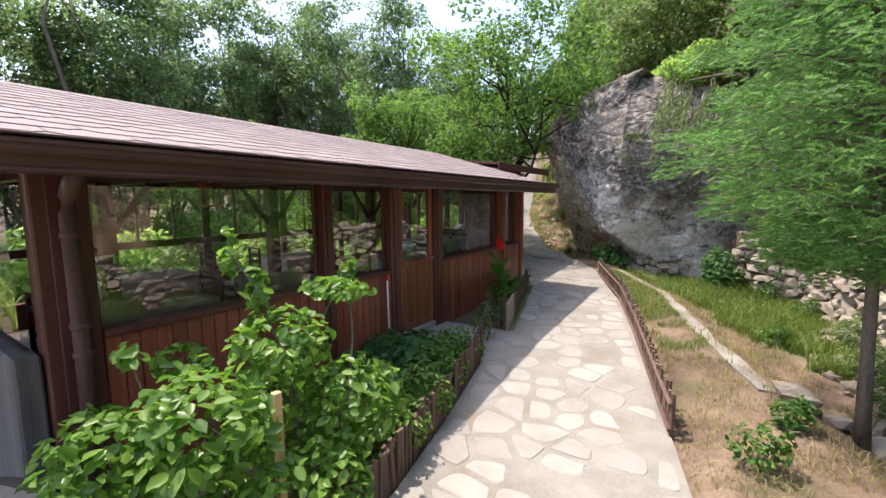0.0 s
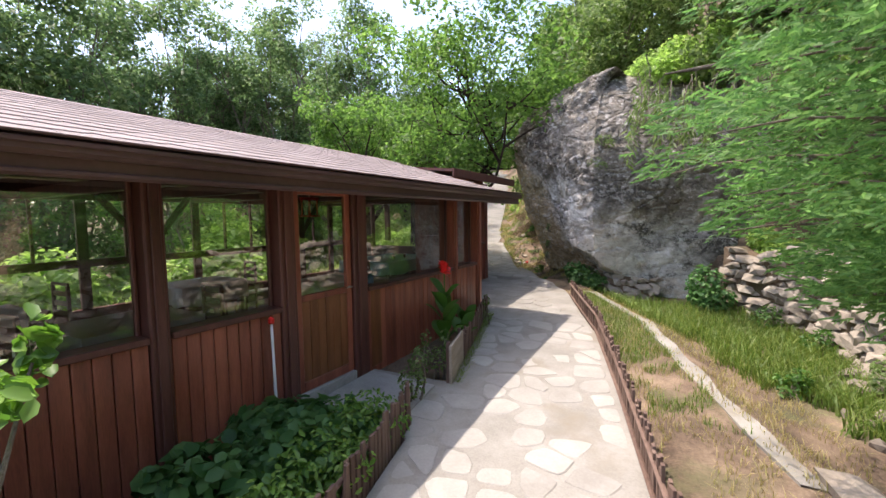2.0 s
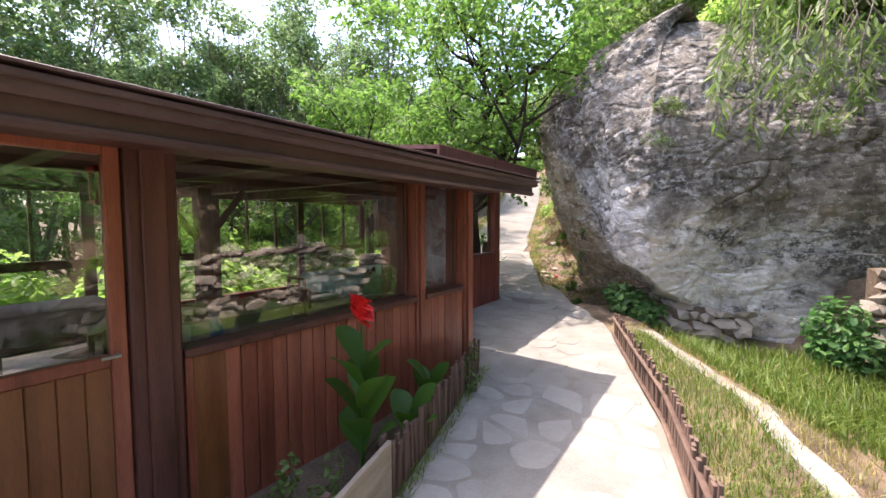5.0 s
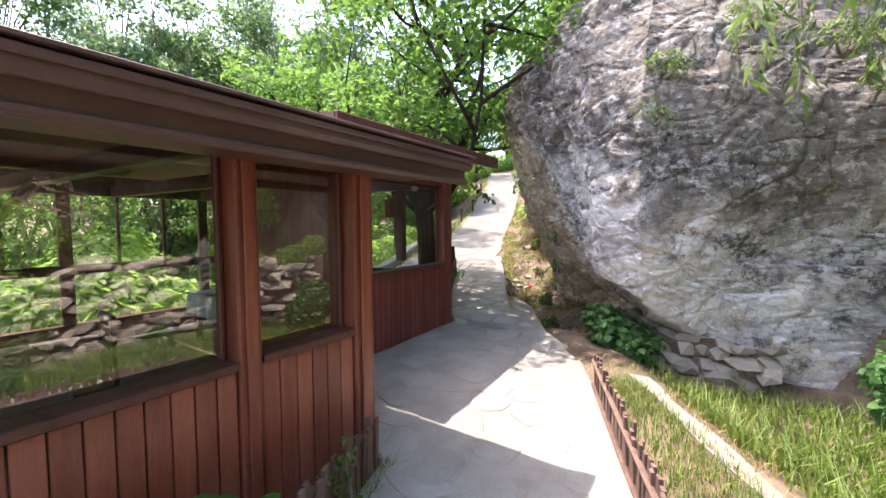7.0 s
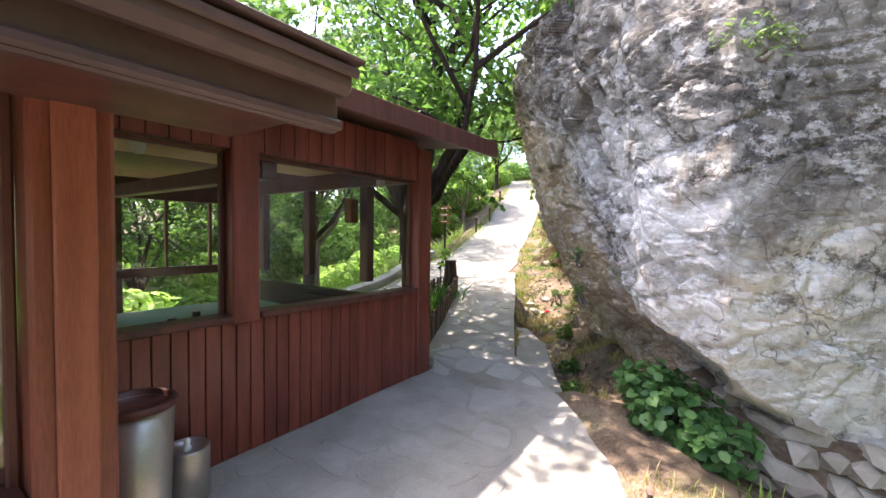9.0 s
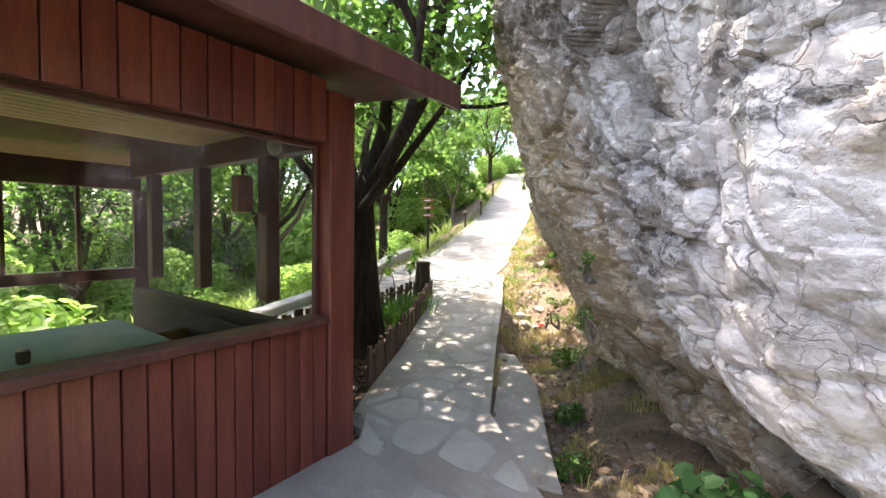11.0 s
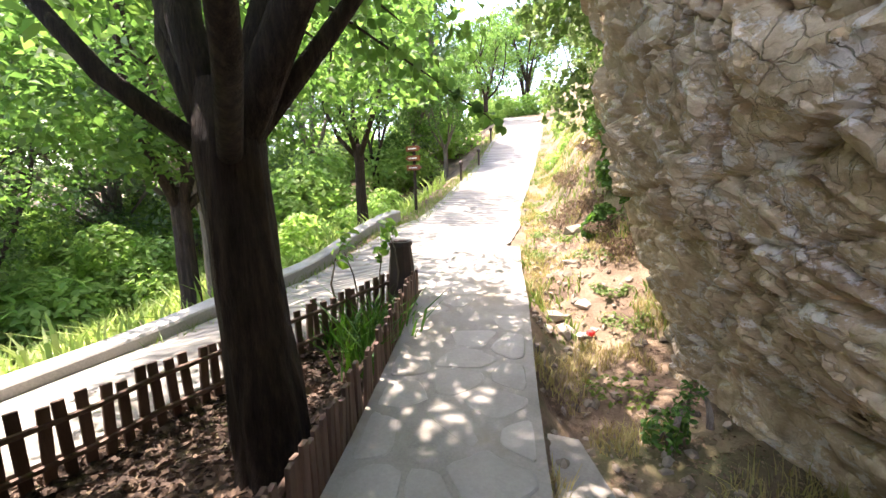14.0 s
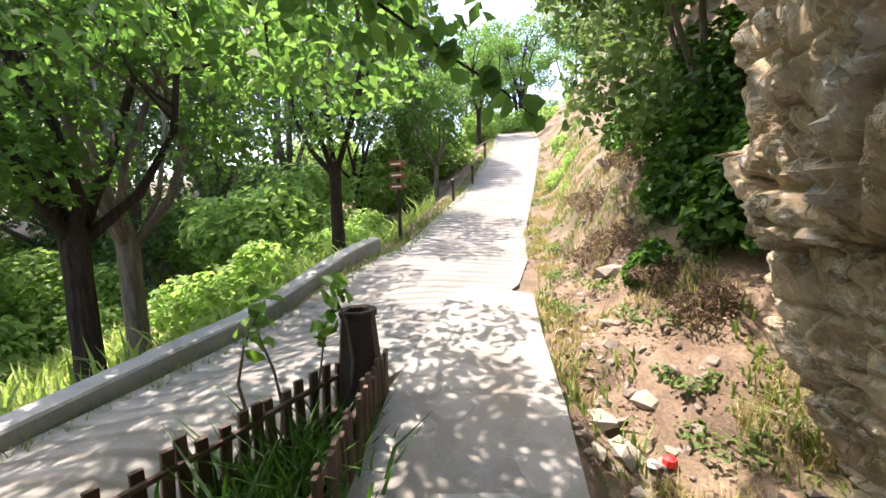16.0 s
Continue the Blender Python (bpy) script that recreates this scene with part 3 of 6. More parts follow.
for i in range(6):
    part("panel_board", box(-0.012, 0.072 + i * 0.1, 0.09, 0.012 + 0.003 * (i % 2), 0.170 + i * 0.1, 0.86, 0.004), M_wood_warm, door)
g = part("pane", sheet((0, 0.065, 0.915), (0, 0.675, 0.915), (0, 0.675, 1.865), (0, 0.065, 1.865)), M_glass, door, "clear reflecting glass")
g.visible_shadow = False
part("handle", tube([(0.03, 0.69, 0.92), (0.07, 0.69, 0.92), (0.07, 0.62, 0.92)], 0.009), M_steel, door, "small steel lever handle")
hp("threshold", box(WX - 0.1, 4.03, -0.1, WX + 0.05, 4.78, 0.06), M_concrete)
hp("corner_board", box(WX + 0.004, 5.06, 0.0, WX + 0.024, 5.24, SILL - 0.03), M_wood_warm, None, "lighter orange-brown board")
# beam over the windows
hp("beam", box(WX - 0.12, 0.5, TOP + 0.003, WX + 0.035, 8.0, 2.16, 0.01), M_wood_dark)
# near end wall on its plinth
hp("plinth", box(BX, 0.55, -0.5, WX - 0.01, 0.68, 0.86, 0.015), M_plinth, None, "grey ribbed concrete plinth")
for i in range(4):
    hp("post", box(WX - 1.3 - i * 1.2, 0.56, 0.865, WX - 1.15 - i * 1.2, 0.68, 2.1), M_wood_dark)
hp("beam", box(BX, 0.56, 2.0, WX - 0.13, 0.68, 2.14), M_wood_dark)
g = hp("pane", sheet((BX, 0.62, 0.87), (WX - 0.13, 0.62, 0.87), (WX - 0.13, 0.62, 1.99), (BX, 0.62, 1.99)), M_glass)
g.visible_shadow = False
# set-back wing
# boards and posts in the darker copy of the stain, shade painted in
planks(W2X, 8.02, 10.89, -0.1, 1.05, 0.1, 1, M_wood_shaded)
hp("post", box(W2X - 0.12, 8.98, 1.0, W2X + 0.035, 9.17, 2.3, 0.01), M_wood_shaded)
hp("post", box(W2X - 0.12, 10.9, -0.1, W2X + 0.035, 11.11, 2.5, 0.01), M_wood_shaded)
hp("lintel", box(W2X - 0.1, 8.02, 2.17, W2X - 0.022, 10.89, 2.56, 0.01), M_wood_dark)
planks(W2X, 8.02, 10.89, 2.17, 2.56, 0.12, 1, M_wood_shaded)
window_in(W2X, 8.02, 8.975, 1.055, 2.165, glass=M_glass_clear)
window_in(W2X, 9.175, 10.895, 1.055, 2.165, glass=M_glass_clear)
# return wall between the wings
hp("wall", box(W2X + 0.02, 7.86, -0.2, WX - 0.125, 7.995, 2.12), M_wood)
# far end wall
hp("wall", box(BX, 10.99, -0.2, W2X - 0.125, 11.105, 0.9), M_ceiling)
hp("lintel", box(BX, 10.99, 2.17, W2X - 0.125, 11.105, 2.56), M_wood_dark)
for i in range(3):
    hp("post", box(W2X - 0.95 - i * 1.1, 10.99, 1.05, W2X - 0.82 - i * 1.1, 11.1, 2.17), M_wood_dark)
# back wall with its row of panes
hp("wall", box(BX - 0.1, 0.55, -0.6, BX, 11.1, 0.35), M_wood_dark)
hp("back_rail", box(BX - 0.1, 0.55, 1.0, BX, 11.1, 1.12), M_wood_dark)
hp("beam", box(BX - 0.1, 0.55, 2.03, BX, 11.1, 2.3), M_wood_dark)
for i in range(19):
    wide = 0.07 if i % 3 == 0 else 0.018
    y = 0.75 + i * 0.575
    hp("mullion", box(BX - 0.08, y - wide, 0.35 if wide > 0.05 else 1.12, BX - 0.02, y + wide, 2.03), M_wood_dark)
# floor and ceiling inside
hp("inner_floor", box(BX, 0.69, -0.1, WX - 0.13, 7.85, -0.02, 0), M_floor_in)
hp("inner_floor", box(BX, 7.851, -0.1, W2X - 0.13, 10.98, -0.02, 0), M_floor_in)
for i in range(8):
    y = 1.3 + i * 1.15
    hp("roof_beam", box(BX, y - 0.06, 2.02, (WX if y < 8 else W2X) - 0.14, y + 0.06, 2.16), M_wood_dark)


def roof(name, eave_x, eave_z, ridge_x0, ridge_x1, ridge_z, y0, y1, back_x, back_z):
    """A two-sided roof: deck, courses of shingles on the near side, fascia and gutter."""
    vs = [(eave_x, y0, eave_z), (eave_x, y1, eave_z), (ridge_x1, y1, ridge_z), (ridge_x0, y0, ridge_z), (back_x, y0, back_z), (back_x, y1, back_z)]
    vs += [(x, y, z - 0.05) for x, y, z in vs]
    fs = [(0, 1, 2, 3), (3, 2, 5, 4), (9, 8, 7, 6), (10, 11, 8, 9), (0, 6, 7, 1), (1, 7, 8, 2), (2, 8, 11, 5), (5, 11, 10, 4), (4, 10, 9, 3), (3, 9, 6, 0)]
    ob = raw(name, vs, fs, M_wood_dark, house)
    ob.matrix_parent_inverse = Matrix.Translation((-WX, -4, 0))
    return ob


EAVE_X, EAVE_Z = -2.75, 2.06
roof("roof", EAVE_X, EAVE_Z, -5.7, -5.7, 2.92, -1.5, 8.35, -8.9, 2.25)
hp("fascia", box(EAVE_X - 0.02, -1.5, 1.90, EAVE_X + 0.012, 8.35, 2.055), M_fascia)
hp("gutter", box(EAVE_X + 0.013, -1.5, 1.99, EAVE_X + 0.075, 8.36, 2.07, 0.02), M_fascia)
hp("drip_edge", box(EAVE_X - 0.02, -1.5, 2.073, EAVE_X + 0.10, 8.37, 2.086, 0.003), M_fascia)
hp("gutter_bead", box(EAVE_X + 0.076, -1.5, 2.035, EAVE_X + 0.09, 8.36, 2.062, 0.005), M_fascia)
hp("fascia_moulding", box(EAVE_X + 0.0125, -1.5, 1.905, EAVE_X + 0.03, 8.355, 1.935, 0.008), M_fascia)
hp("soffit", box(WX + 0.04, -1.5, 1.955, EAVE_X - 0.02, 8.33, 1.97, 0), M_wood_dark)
roof("roof", -4.02, 2.60, -6.4, -6.4, 2.85, 8.36, 11.55, -8.9, 2.4)
hp("fascia", box(-4.04, 8.36, 2.45, -4.0, 11.56, 2.61), M_wood_dark)

# ---- boulder ----
ROCK_LINE = ((5.0, 12.6), (2.6, 12.0), (0.8, 11.5), (-0.3, 11.2), (-1.2, 10.6), (-1.9, 10.35), (-2.45, 10.6), (-2.85, 11.35), (-3.25, 11.95), (-3.75, 12.6), (-4.15, 13.4), (-4.5, 14.15), (-4.78, 14.8), (-4.92, 15.35), (-4.72, 16.0), (-3.8, 16.9), (-2.6, 17.5))


def boulder():
    pts = [Vector((x, y, 0)) for x, y in ROCK_LINE]
    cum = [0.0]
    for a, b in zip(pts, pts[1:]):
        cum.append(cum[-1] + (b - a).length)
    px, py = [p.x for p in pts], [p.y for p in pts]
    ss = np.interp(np.linspace(0, 1, 640), (0, 0.14, 0.93, 1), (0, cum[3], cum[14], cum[-1]))
    zs = np.interp(np.linspace(0, 1, 300), (0, 0.78, 1), (-0.5, 3.6, 4.9))
    n_s, n_z = len(ss), len(zs)
    vs, fs = [], []
    for z in zs:
        z = float(z)
        for s in ss:
            s = float(s)
            x, y = interp(s, cum, px), interp(s, cum, py)
            s1, s0 = min(s + 0.3, cum[-1]), max(s - 0.3, 0)
            t = Vector((interp(s1, cum, px) - interp(s0, cum, px), interp(s1, cum, py) - interp(s0, cum, py), 0)).normalized()
            out = Vector((-t.y, t.x, 0))
            if out.dot(Vector((-3, 9, 0)) - Vector((x, y, 0))) < 0 and s < cum[-1] * 0.5:
                out = -out
            nose = step01(s, cum[5], cum[8])
            # the south face leans out over a lip that drops towards the hill; the nose leans out over the path
            lip = interp(x, (-2.5, -1.8, -1.3, -0.7, 0.2), (0.95, 0.68, 0.42, 0.1, -0.35))
            front = interp(z, (0.0, 0.4, 0.7, 1.2, 2.0, 2.9, 3.6, 4.2, 4.7, 5.1), (-0.6, -0.5, -0.4, -0.2, 0.0, -0.02, -0.25, -0.65, -1.1, -1.7))
            front -= 0.5 * (1 - step01(z, lip - 0.16, lip + 0.06))
            if z < 1.2:
                front *= 1 - 0.8 * step01(x, -1.1, -0.2)
            side = interp(z, (-0.5, 0.0, 0.45, 0.8, 1.0, 1.3, 1.6, 2.0, 2.9, 3.3, 3.7, 4.2, 4.7, 5.1), (-1.0, -0.95, -0.75, -0.45, -0.28, -0.12, 0.02, 0.15, 0.45, 0.55, 0.56, 0.38, -0.05, -0.8))
            back = step01(s, cum[10], cum[13])
            side = side * (1 - back) + back * interp(z, (-0.5, 0.4, 1.0, 2.0, 3.5, 4.5, 5.1), (-0.75, -0.5, -0.25, -0.05, 0.05, -0.3, -1.0))
            p = Vector((x, y, z)) + out * (front * (1 - nose) + side * nose)
            d = 0.13 * noise.noise(p * 0.55) + 0.05 * noise.fractal(p * 1.6, 0.9, 2.1, 4)
            strata = noise.noise(Vector((p.x * 0.9 + p.z * 0.7, p.y * 0.9, p.z * 3.4 - p.x * 1.2)))
            d -= 0.04 * max(0, 0.1 - abs(strata)) / 0.1
            ridge = abs(noise.noise(p * 1.1 + Vector((3, 9, 1))))
            d -= 0.05 * max(0, 0.1 - ridge) / 0.1
            # a deep gash between the nose and the lobe behind it
            gash = (s - cum[7] - 0.12 * (z - 2.4)) / 0.14
            d -= 0.2 * math.exp(-gash * gash) * step01(z, 0.5, 1.3) + 0.10 * step01(gash, 0, 3) * (1 - step01(s, cum[9], cum[10]))
            warp = p + Vector((noise.noise(p * 2), noise.noise(p * 2 + Vector((5, 1, 2))), noise.noise(p * 2 + Vector((1, 7, 3))))) * 0.22
            # broken chips: each cell a tilted facet of its own, with a crack round it
            for sc, step, tilt, crack in ((1.25, 0.08, 0.075, 0.05), (3.3, 0.04, 0.05, 0.02), (8.0, 0.014, 0.022, 0.008)):
                w = Vector((warp.x, warp.y, warp.z * 1.3)) * sc
                dd, near = noise.voronoi(w)
                d += (0.5 + 0.5 * nose) * step * (noise.cell(near[0] * 7.3) - 0.5) + (0.4 + 0.6 * nose) * tilt * (w - near[0]).dot(noise.cell_vector(near[0] * 5.1)) * 0.8
                d -= crack * max(0, 0.12 - (dd[1] - dd[0])) / 0.12
            d += 0.012 * noise.noise(p * 17)
            vs.append(p + out * d * min(1, 0.6 + z * 0.5) * (0.45 + 0.55 * nose))
    for j in range(n_z - 1):
        for i in range(n_s - 1):
            a = j * n_s + i
            fs.append((a, a + 1, a + n_s + 1, a + n_s))
    vs.append(Vector((-1.0, 14.8, 4.7)))
    fs += [((n_z - 1) * n_s + i, (n_z - 1) * n_s + i + 1, n_s * n_z) for i in range(n_s - 1)]
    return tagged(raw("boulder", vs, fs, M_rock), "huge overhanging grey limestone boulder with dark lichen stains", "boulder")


boulder()

# ---- fences ----
def fence(label, line, height, gap, group, name="picket_fence", wide=1.0):
    f = thing(name, label, "fence", (line[0][0], line[0][1], walk_z(*line[0])), group)
    back = Matrix.Translation((-line[0][0], -line[0][1], -walk_z(*line[0])))
    bm = box(-0.011, -0.022, -0.06, 0.011, 0.022, 1.0, 0.003)
    me = bpy.data.meshes.new("picket")
    bm.to_mesh(me)
    bm.free()
    me.materials.append(M_picket)
    for (x0, y0), (x1, y1) in zip(line, line[1:]):
        L = math.hypot(x1 - x0, y1 - y0)
        ang = math.degrees(math.atan2(y1 - y0, x1 - x0))
        for k in range(int(L / gap)):
            s = (k + 0.5) * gap / L
            x, y = x0 + (x1 - x0) * s, y0 + (y1 - y0) * s
            o = new("picket", me)
            o.parent = f
            h = height * random.uniform(0.92, 1.06)
            o.matrix_basis = Matrix.Translation((-f.location)) @ pose(x, y, ground_z(x, y), random.uniform(-3, 3), random.uniform(-3, 3), ang + 90 + random.uniform(-6, 6)) @ Matrix.Diagonal((wide, wide, h, 1))
        for hz in (0.25, 0.78):
            pts = []
            for k in range(7):
                x, y = x0 + (x1 - x0) * k / 6, y0 + (y1 - y0) * k / 6
                pts.append(Vector((x, y, ground_z(x, y) + height * hz)) - f.location)
            nrm = Vector((-(y1 - y0) / L, (x1 - x0) / L, 0)) * 0.022
            part("rail", tube([p + nrm for p in pts], 0.019, 6), M_picket, f)
    return f


fence("low weathered brown picket fence beside the path", [(-1.45, 0.9), (-1.75, 2.0), (-2.0, 3.2), (-2.28, 4.35)], 0.42, 0.062, "garden fences")
fence("low weathered brown picket fence along the grass verge", [(-0.2, 3.72), (-0.75, 5.7), (-1.3, 7.62), (-2.15, 9.75)], 0.42, 0.06, "garden fences")
fence("weathered picket edging of the flower planter", [(-2.5, 5.75), (-3.12, 7.85)], 0.40, 0.06, "garden fences")
fence("low brown picket fence between path and tree bed", [(-5.08, 11.75), (-5.95, 13.4), (-6.86, 15.05)], 0.44, 0.072, "garden fences", wide=1.15)
fence("low dark picket fence between bed and lane", [(-6.98, 14.72), (-6.99, 13.4), (-6.88, 11.4)], 0.44, 0.095, "garden fences", wide=1.3)

# ---- plants ----
def rand(seed):
    return np.random.default_rng(seed)


def limb_points(a, b, rng, bend=0.12, n=5):
    a, b = Vector(a), Vector(b)
    L = (b - a).length
    off = Vector(rng.normal(size=3)) * L * bend
    return [a.lerp(b, k / (n - 1)) + off * math.sin(math.pi * k / (n - 1)) for k in range(n)]


def tree_meshes(seed, height, trunk_r, fork, crown, leaves, leaf_len, limbs=6, lean=(0.0, 0.0), twigs=4, clump=(0.45, 0.9), heads=None, droop=0.0, inner=24):
    """Trunk-and-limb bmesh and leaf mesh of a broad-leaved tree at the origin. crown: (rx, ry, z0, z1)."""
    rng = rand(seed)
    rx, ry, z0, z1 = crown
    fork_p = Vector((lean[0], lean[1], fork))
    levels = np.linspace(-0.3, fork + 0.14, 22)
    bm = tube([(lean[0] * max(0, z) / fork, lean[1] * max(0, z) / fork, z) for z in levels], [trunk_r * interp(z, (-0.3, 0.1, fork * 0.55, fork - 0.12, fork + 0.14), (1.4, 1.1, 0.92, 0.96, 0.6)) for z in levels], 30)
    for v in bm.verts:  # furrowed bark
        c = Vector((lean[0] * max(0, v.co.z) / fork, lean[1] * max(0, v.co.z) / fork, v.co.z))
        out = (v.co - c) / trunk_r
        v.co += (v.co - c) * (0.16 * noise.noise((out.x * 5, out.y * 5, v.co.z * 0.9)) + 0.10 * noise.noise((out.x * 2, out.y * 2, v.co.z * 2.5)))
    clumps = []
    heads = heads or [(math.cos(a) * rx * 0.55, math.sin(a) * ry * 0.55, z0 + (z1 - z0) * rng.uniform(0.45, 0.85)) for a in np.linspace(0, 6.28, limbs, endpoint=False) + rng.uniform(0, 1)]
    for h in heads:
        pts = limb_points(fork_p - Vector((0, 0, 0.3)), h, rng)
        g = 0.85 if len(heads) < 9 else 0.55 + 0.4 * (h[2] > 4.8)
        tube(pts, [trunk_r * 0.62 * g, trunk_r * 0.5 * g, trunk_r * 0.38 * g, trunk_r * 0.26 * g, trunk_r * 0.12], 11, bm)
        for k in range(twigs):
            start = pts[2 + k % 2].lerp(pts[3 + k % 2], rng.random())
            u = rng.uniform(0, 6.28)
            end = Vector((h[0] + math.cos(u) * rx * 0.5 * rng.uniform(0.5, 1), h[1] + math.sin(u) * ry * 0.5 * rng.uniform(0.5, 1), min(z1, max(z0, h[2] + rng.uniform(-0.35, 0.3) * (z1 - z0)))))
            tube(limb_points(start, end, rng, 0.1, 4), [trunk_r * 0.2, trunk_r * 0.14, trunk_r * 0.09, trunk_r * 0.03], 6, bm)
            r = rng.uniform(*clump)
            clumps.append((end.x, end.y, end.z, r, r, r * 0.7))
        r = rng.uniform(*clump)
        clumps.append((h[0], h[1], h[2], r, r, r * 0.8))
    for _ in range(inner):
        d = rng.normal(size=3)
        d /= np.linalg.norm(d)
        r = rng.uniform(*clump)
        clumps.append((d[0] * rx * 0.85, d[1] * ry * 0.85, (z0 + z1) / 2 + d[2] * (z1 - z0) * 0.45, r, r, r * 0.7))
    pts, out = clump_points(clumps, leaves, rng, 0.35)
    nrm = out * 0.5 + rng.normal(size=out.shape) * 0.5 + np.array((0, 0, 0.7 - droop))
    me = leaf_mesh("crown", pts, nrm, leaf_len * rng.uniform(0.6, 1.25, len(pts)), rng, 0.55)
    return bm, me


def tree(name, label, place, seed, bark, leaf, group="", **kw):
    t = thing(name, label, "tree", place, group)
    bm, me = tree_meshes(seed, **kw)
    part("trunk", bm, bark, t, "", True)
    link("crown", me, leaf, t)
    return t


def shrub_mesh(seed, clumps, n, size, aspect=0.55, up=0.7):
    rng = rand(seed)
    pts, out = clump_points(clumps, n, rng, 0.4)
    nrm = out * 0.6 + rng.normal(size=out.shape) * 0.45 + np.array((0, 0, up))
    return (fine_leaf_mesh if n < 5000 else leaf_mesh)("foliage", pts, nrm, size * rng.uniform(0.6, 1.3, n), rng, aspect)


def shrub(name, label, category, place, seed, clumps, n, size, leaf, stems=5, bark=None, aspect=0.55, group="", up=0.7):
    t = thing(name, label, category, place, group)
    link("foliage", shrub_mesh(seed, clumps, n, size, aspect, up), leaf, t)
    rng = rand(seed + 1)
    for k in range(stems):
        c = clumps[k % len(clumps)]
        part("stem", tube(limb_points((rng.normal() * 0.05, rng.normal() * 0.05, -0.15), (c[0], c[1], c[2]), rng, 0.1), [0.016, 0.014, 0.011, 0.008, 0.004], 6), bark or M_bark_pale, t)
    return t


def blades(name, label, spots, rng, height, width, material, category="grass", bend=0.35):
    """Grass: one mesh of many thin bent blades at spots (x, y, z)."""
    n = len(spots)
    a = rng.uniform(0, 6.283, n)
    h = height * rng.uniform(0.5, 1.3, n)
    side = np.stack([np.cos(a), np.sin(a), np.zeros(n)], 1) * (width * rng.uniform(0.6, 1.2, n))[:, None]
    lean = np.stack([np.cos(a + 1.57) * rng.normal(0, bend, n), np.sin(a + 1.57) * rng.normal(0, bend, n), np.ones(n)], 1)
    lean2 = lean * np.array((1.9, 1.9, 0.9))
    b = np.array(spots)
    mid, tip = b + lean * h[:, None] * 0.55, b + lean2 * h[:, None]
    q1 = np.stack([b - side, b + side, mid + side * 0.7, mid - side * 0.7], 1)
    q2 = np.stack([mid - side * 0.7, mid + side * 0.7, tip + side * 0.08, tip - side * 0.08], 1)
    ob = link(name, strip_mesh(name, np.concatenate([q1, q2])), material)
    return tagged(ob, label, category, kind="stuff")


def scatter(n, rng, x_of, y0, y1, keep=None):
    out = []
    while len(out) < n:
        y = rng.uniform(y0, y1)
        lo, hi = x_of(y)
        x = rng.uniform(lo, hi)
        if keep is None or keep(x, y):
            out.append((x, y, ground_z(x, y) - 0.01))
    return out


# the big tree in its bed beside the path
tree("walnut_tree", "large dark-trunked tree with broad bright leaves in the fenced bed", (-5.95, 12.6, 0.2), 5, M_bark, L_walnut,
     height=9, trunk_r=0.185, fork=1.9, crown=(3.3, 3.3, 3.0, 8.6), leaves=17500, leaf_len=0.15, lean=(-0.2, 0.02), twigs=6, inner=34, clump=(0.5, 1.0),
     heads=[(-1.3, -0.4, 3.7), (-0.6, 0.2, 5.6), (0.25, -0.5, 6.3), (0.9, 0.6, 4.9), (1.9, -1.4, 4.3), (0.6, 2.0, 4.6), (-1.8, 1.6, 5.0), (-2.2, 0.9, 3.5), (-1.5, 2.4, 3.6)])
# a twig that hangs over the end of the path
twig = thing("hanging_branch", "thin hanging branch with rows of rounded green leaves", "branch", (-6.3, 14.2, 2.75))
rng_t = rand(77)
tw = [Vector((0, 0, 0)), Vector((0.22, 0.15, -0.18)), Vector((0.42, 0.28, -0.36)), Vector((0.6, 0.4, -0.5)), Vector((0.72, 0.46, -0.62))]
part("twig", tube([Vector((-0.5, -0.7, 0.5))] + tw, [0.014, 0.01, 0.008, 0.007, 0.005, 0.003], 6), M_bark, twig)
lp = np.array([Vector((-0.5, -0.7, 0.5)).lerp(tw[0], f * 2) if f < 0.5 else tw[0].lerp(tw[-1], f * 2 - 1) for f in np.linspace(0.05, 1.01, 90)]) + rng_t.normal(size=(90, 3)) * 0.06
link("leaves", fine_leaf_mesh("leaves", lp, rng_t.normal(size=(90, 3)) * 0.5 + np.array((0.5, -0.8, 0.3)), rng_t.uniform(0.08, 0.13, 90), rng_t, 0.7), L_walnut, twig)

# trees behind the building and in the valley
pop = [tree("poplar_tree", "tall dense green poplar behind the building", (-22 - 2 * i, 8 + 5 * i, -2.8), 20 + i, M_bark_pale, L_poplar, "poplars",
            height=15, trunk_r=0.2, fork=3.0, crown=(2.5, 2.5, 1.0, 15.5 + i), leaves=11000, leaf_len=0.26, limbs=7, twigs=6, clump=(0.7, 1.3), inner=46) for i in range(3)]
rp = rand(3)
k = 0
for px, py in ((-17, 1.5), (-18, 5), (-22, 2), (-17, -3), (-20, -6), (-20, 9), (-24, 6), (-25, 13), (-17.5, 18.5), (-19.5, 22.5), (-15.5, 23.5), (-21.5, 18), (-13, 28), (-27, 16), (-31, 22), (-26, 20), (-30, 10), (-29, 27), (-33, 25), (-34, 18), (-30, 34), (-27, 38), (-35, 30), (-31, -2), (-25, -5), (-28, -9), (-33, 40), (-24, 42)):
    copy_thing(pop[k % 3], pose(px - 4.5 + rp.uniform(-0.6, 0.6), py + rp.uniform(-0.6, 0.6), ground_z(px - 4.5, py) - 0.2, 0, 0, rp.uniform(0, 360)) @ Matrix.Scale(rp.uniform(0.75, 1.05), 4))
    k += 1
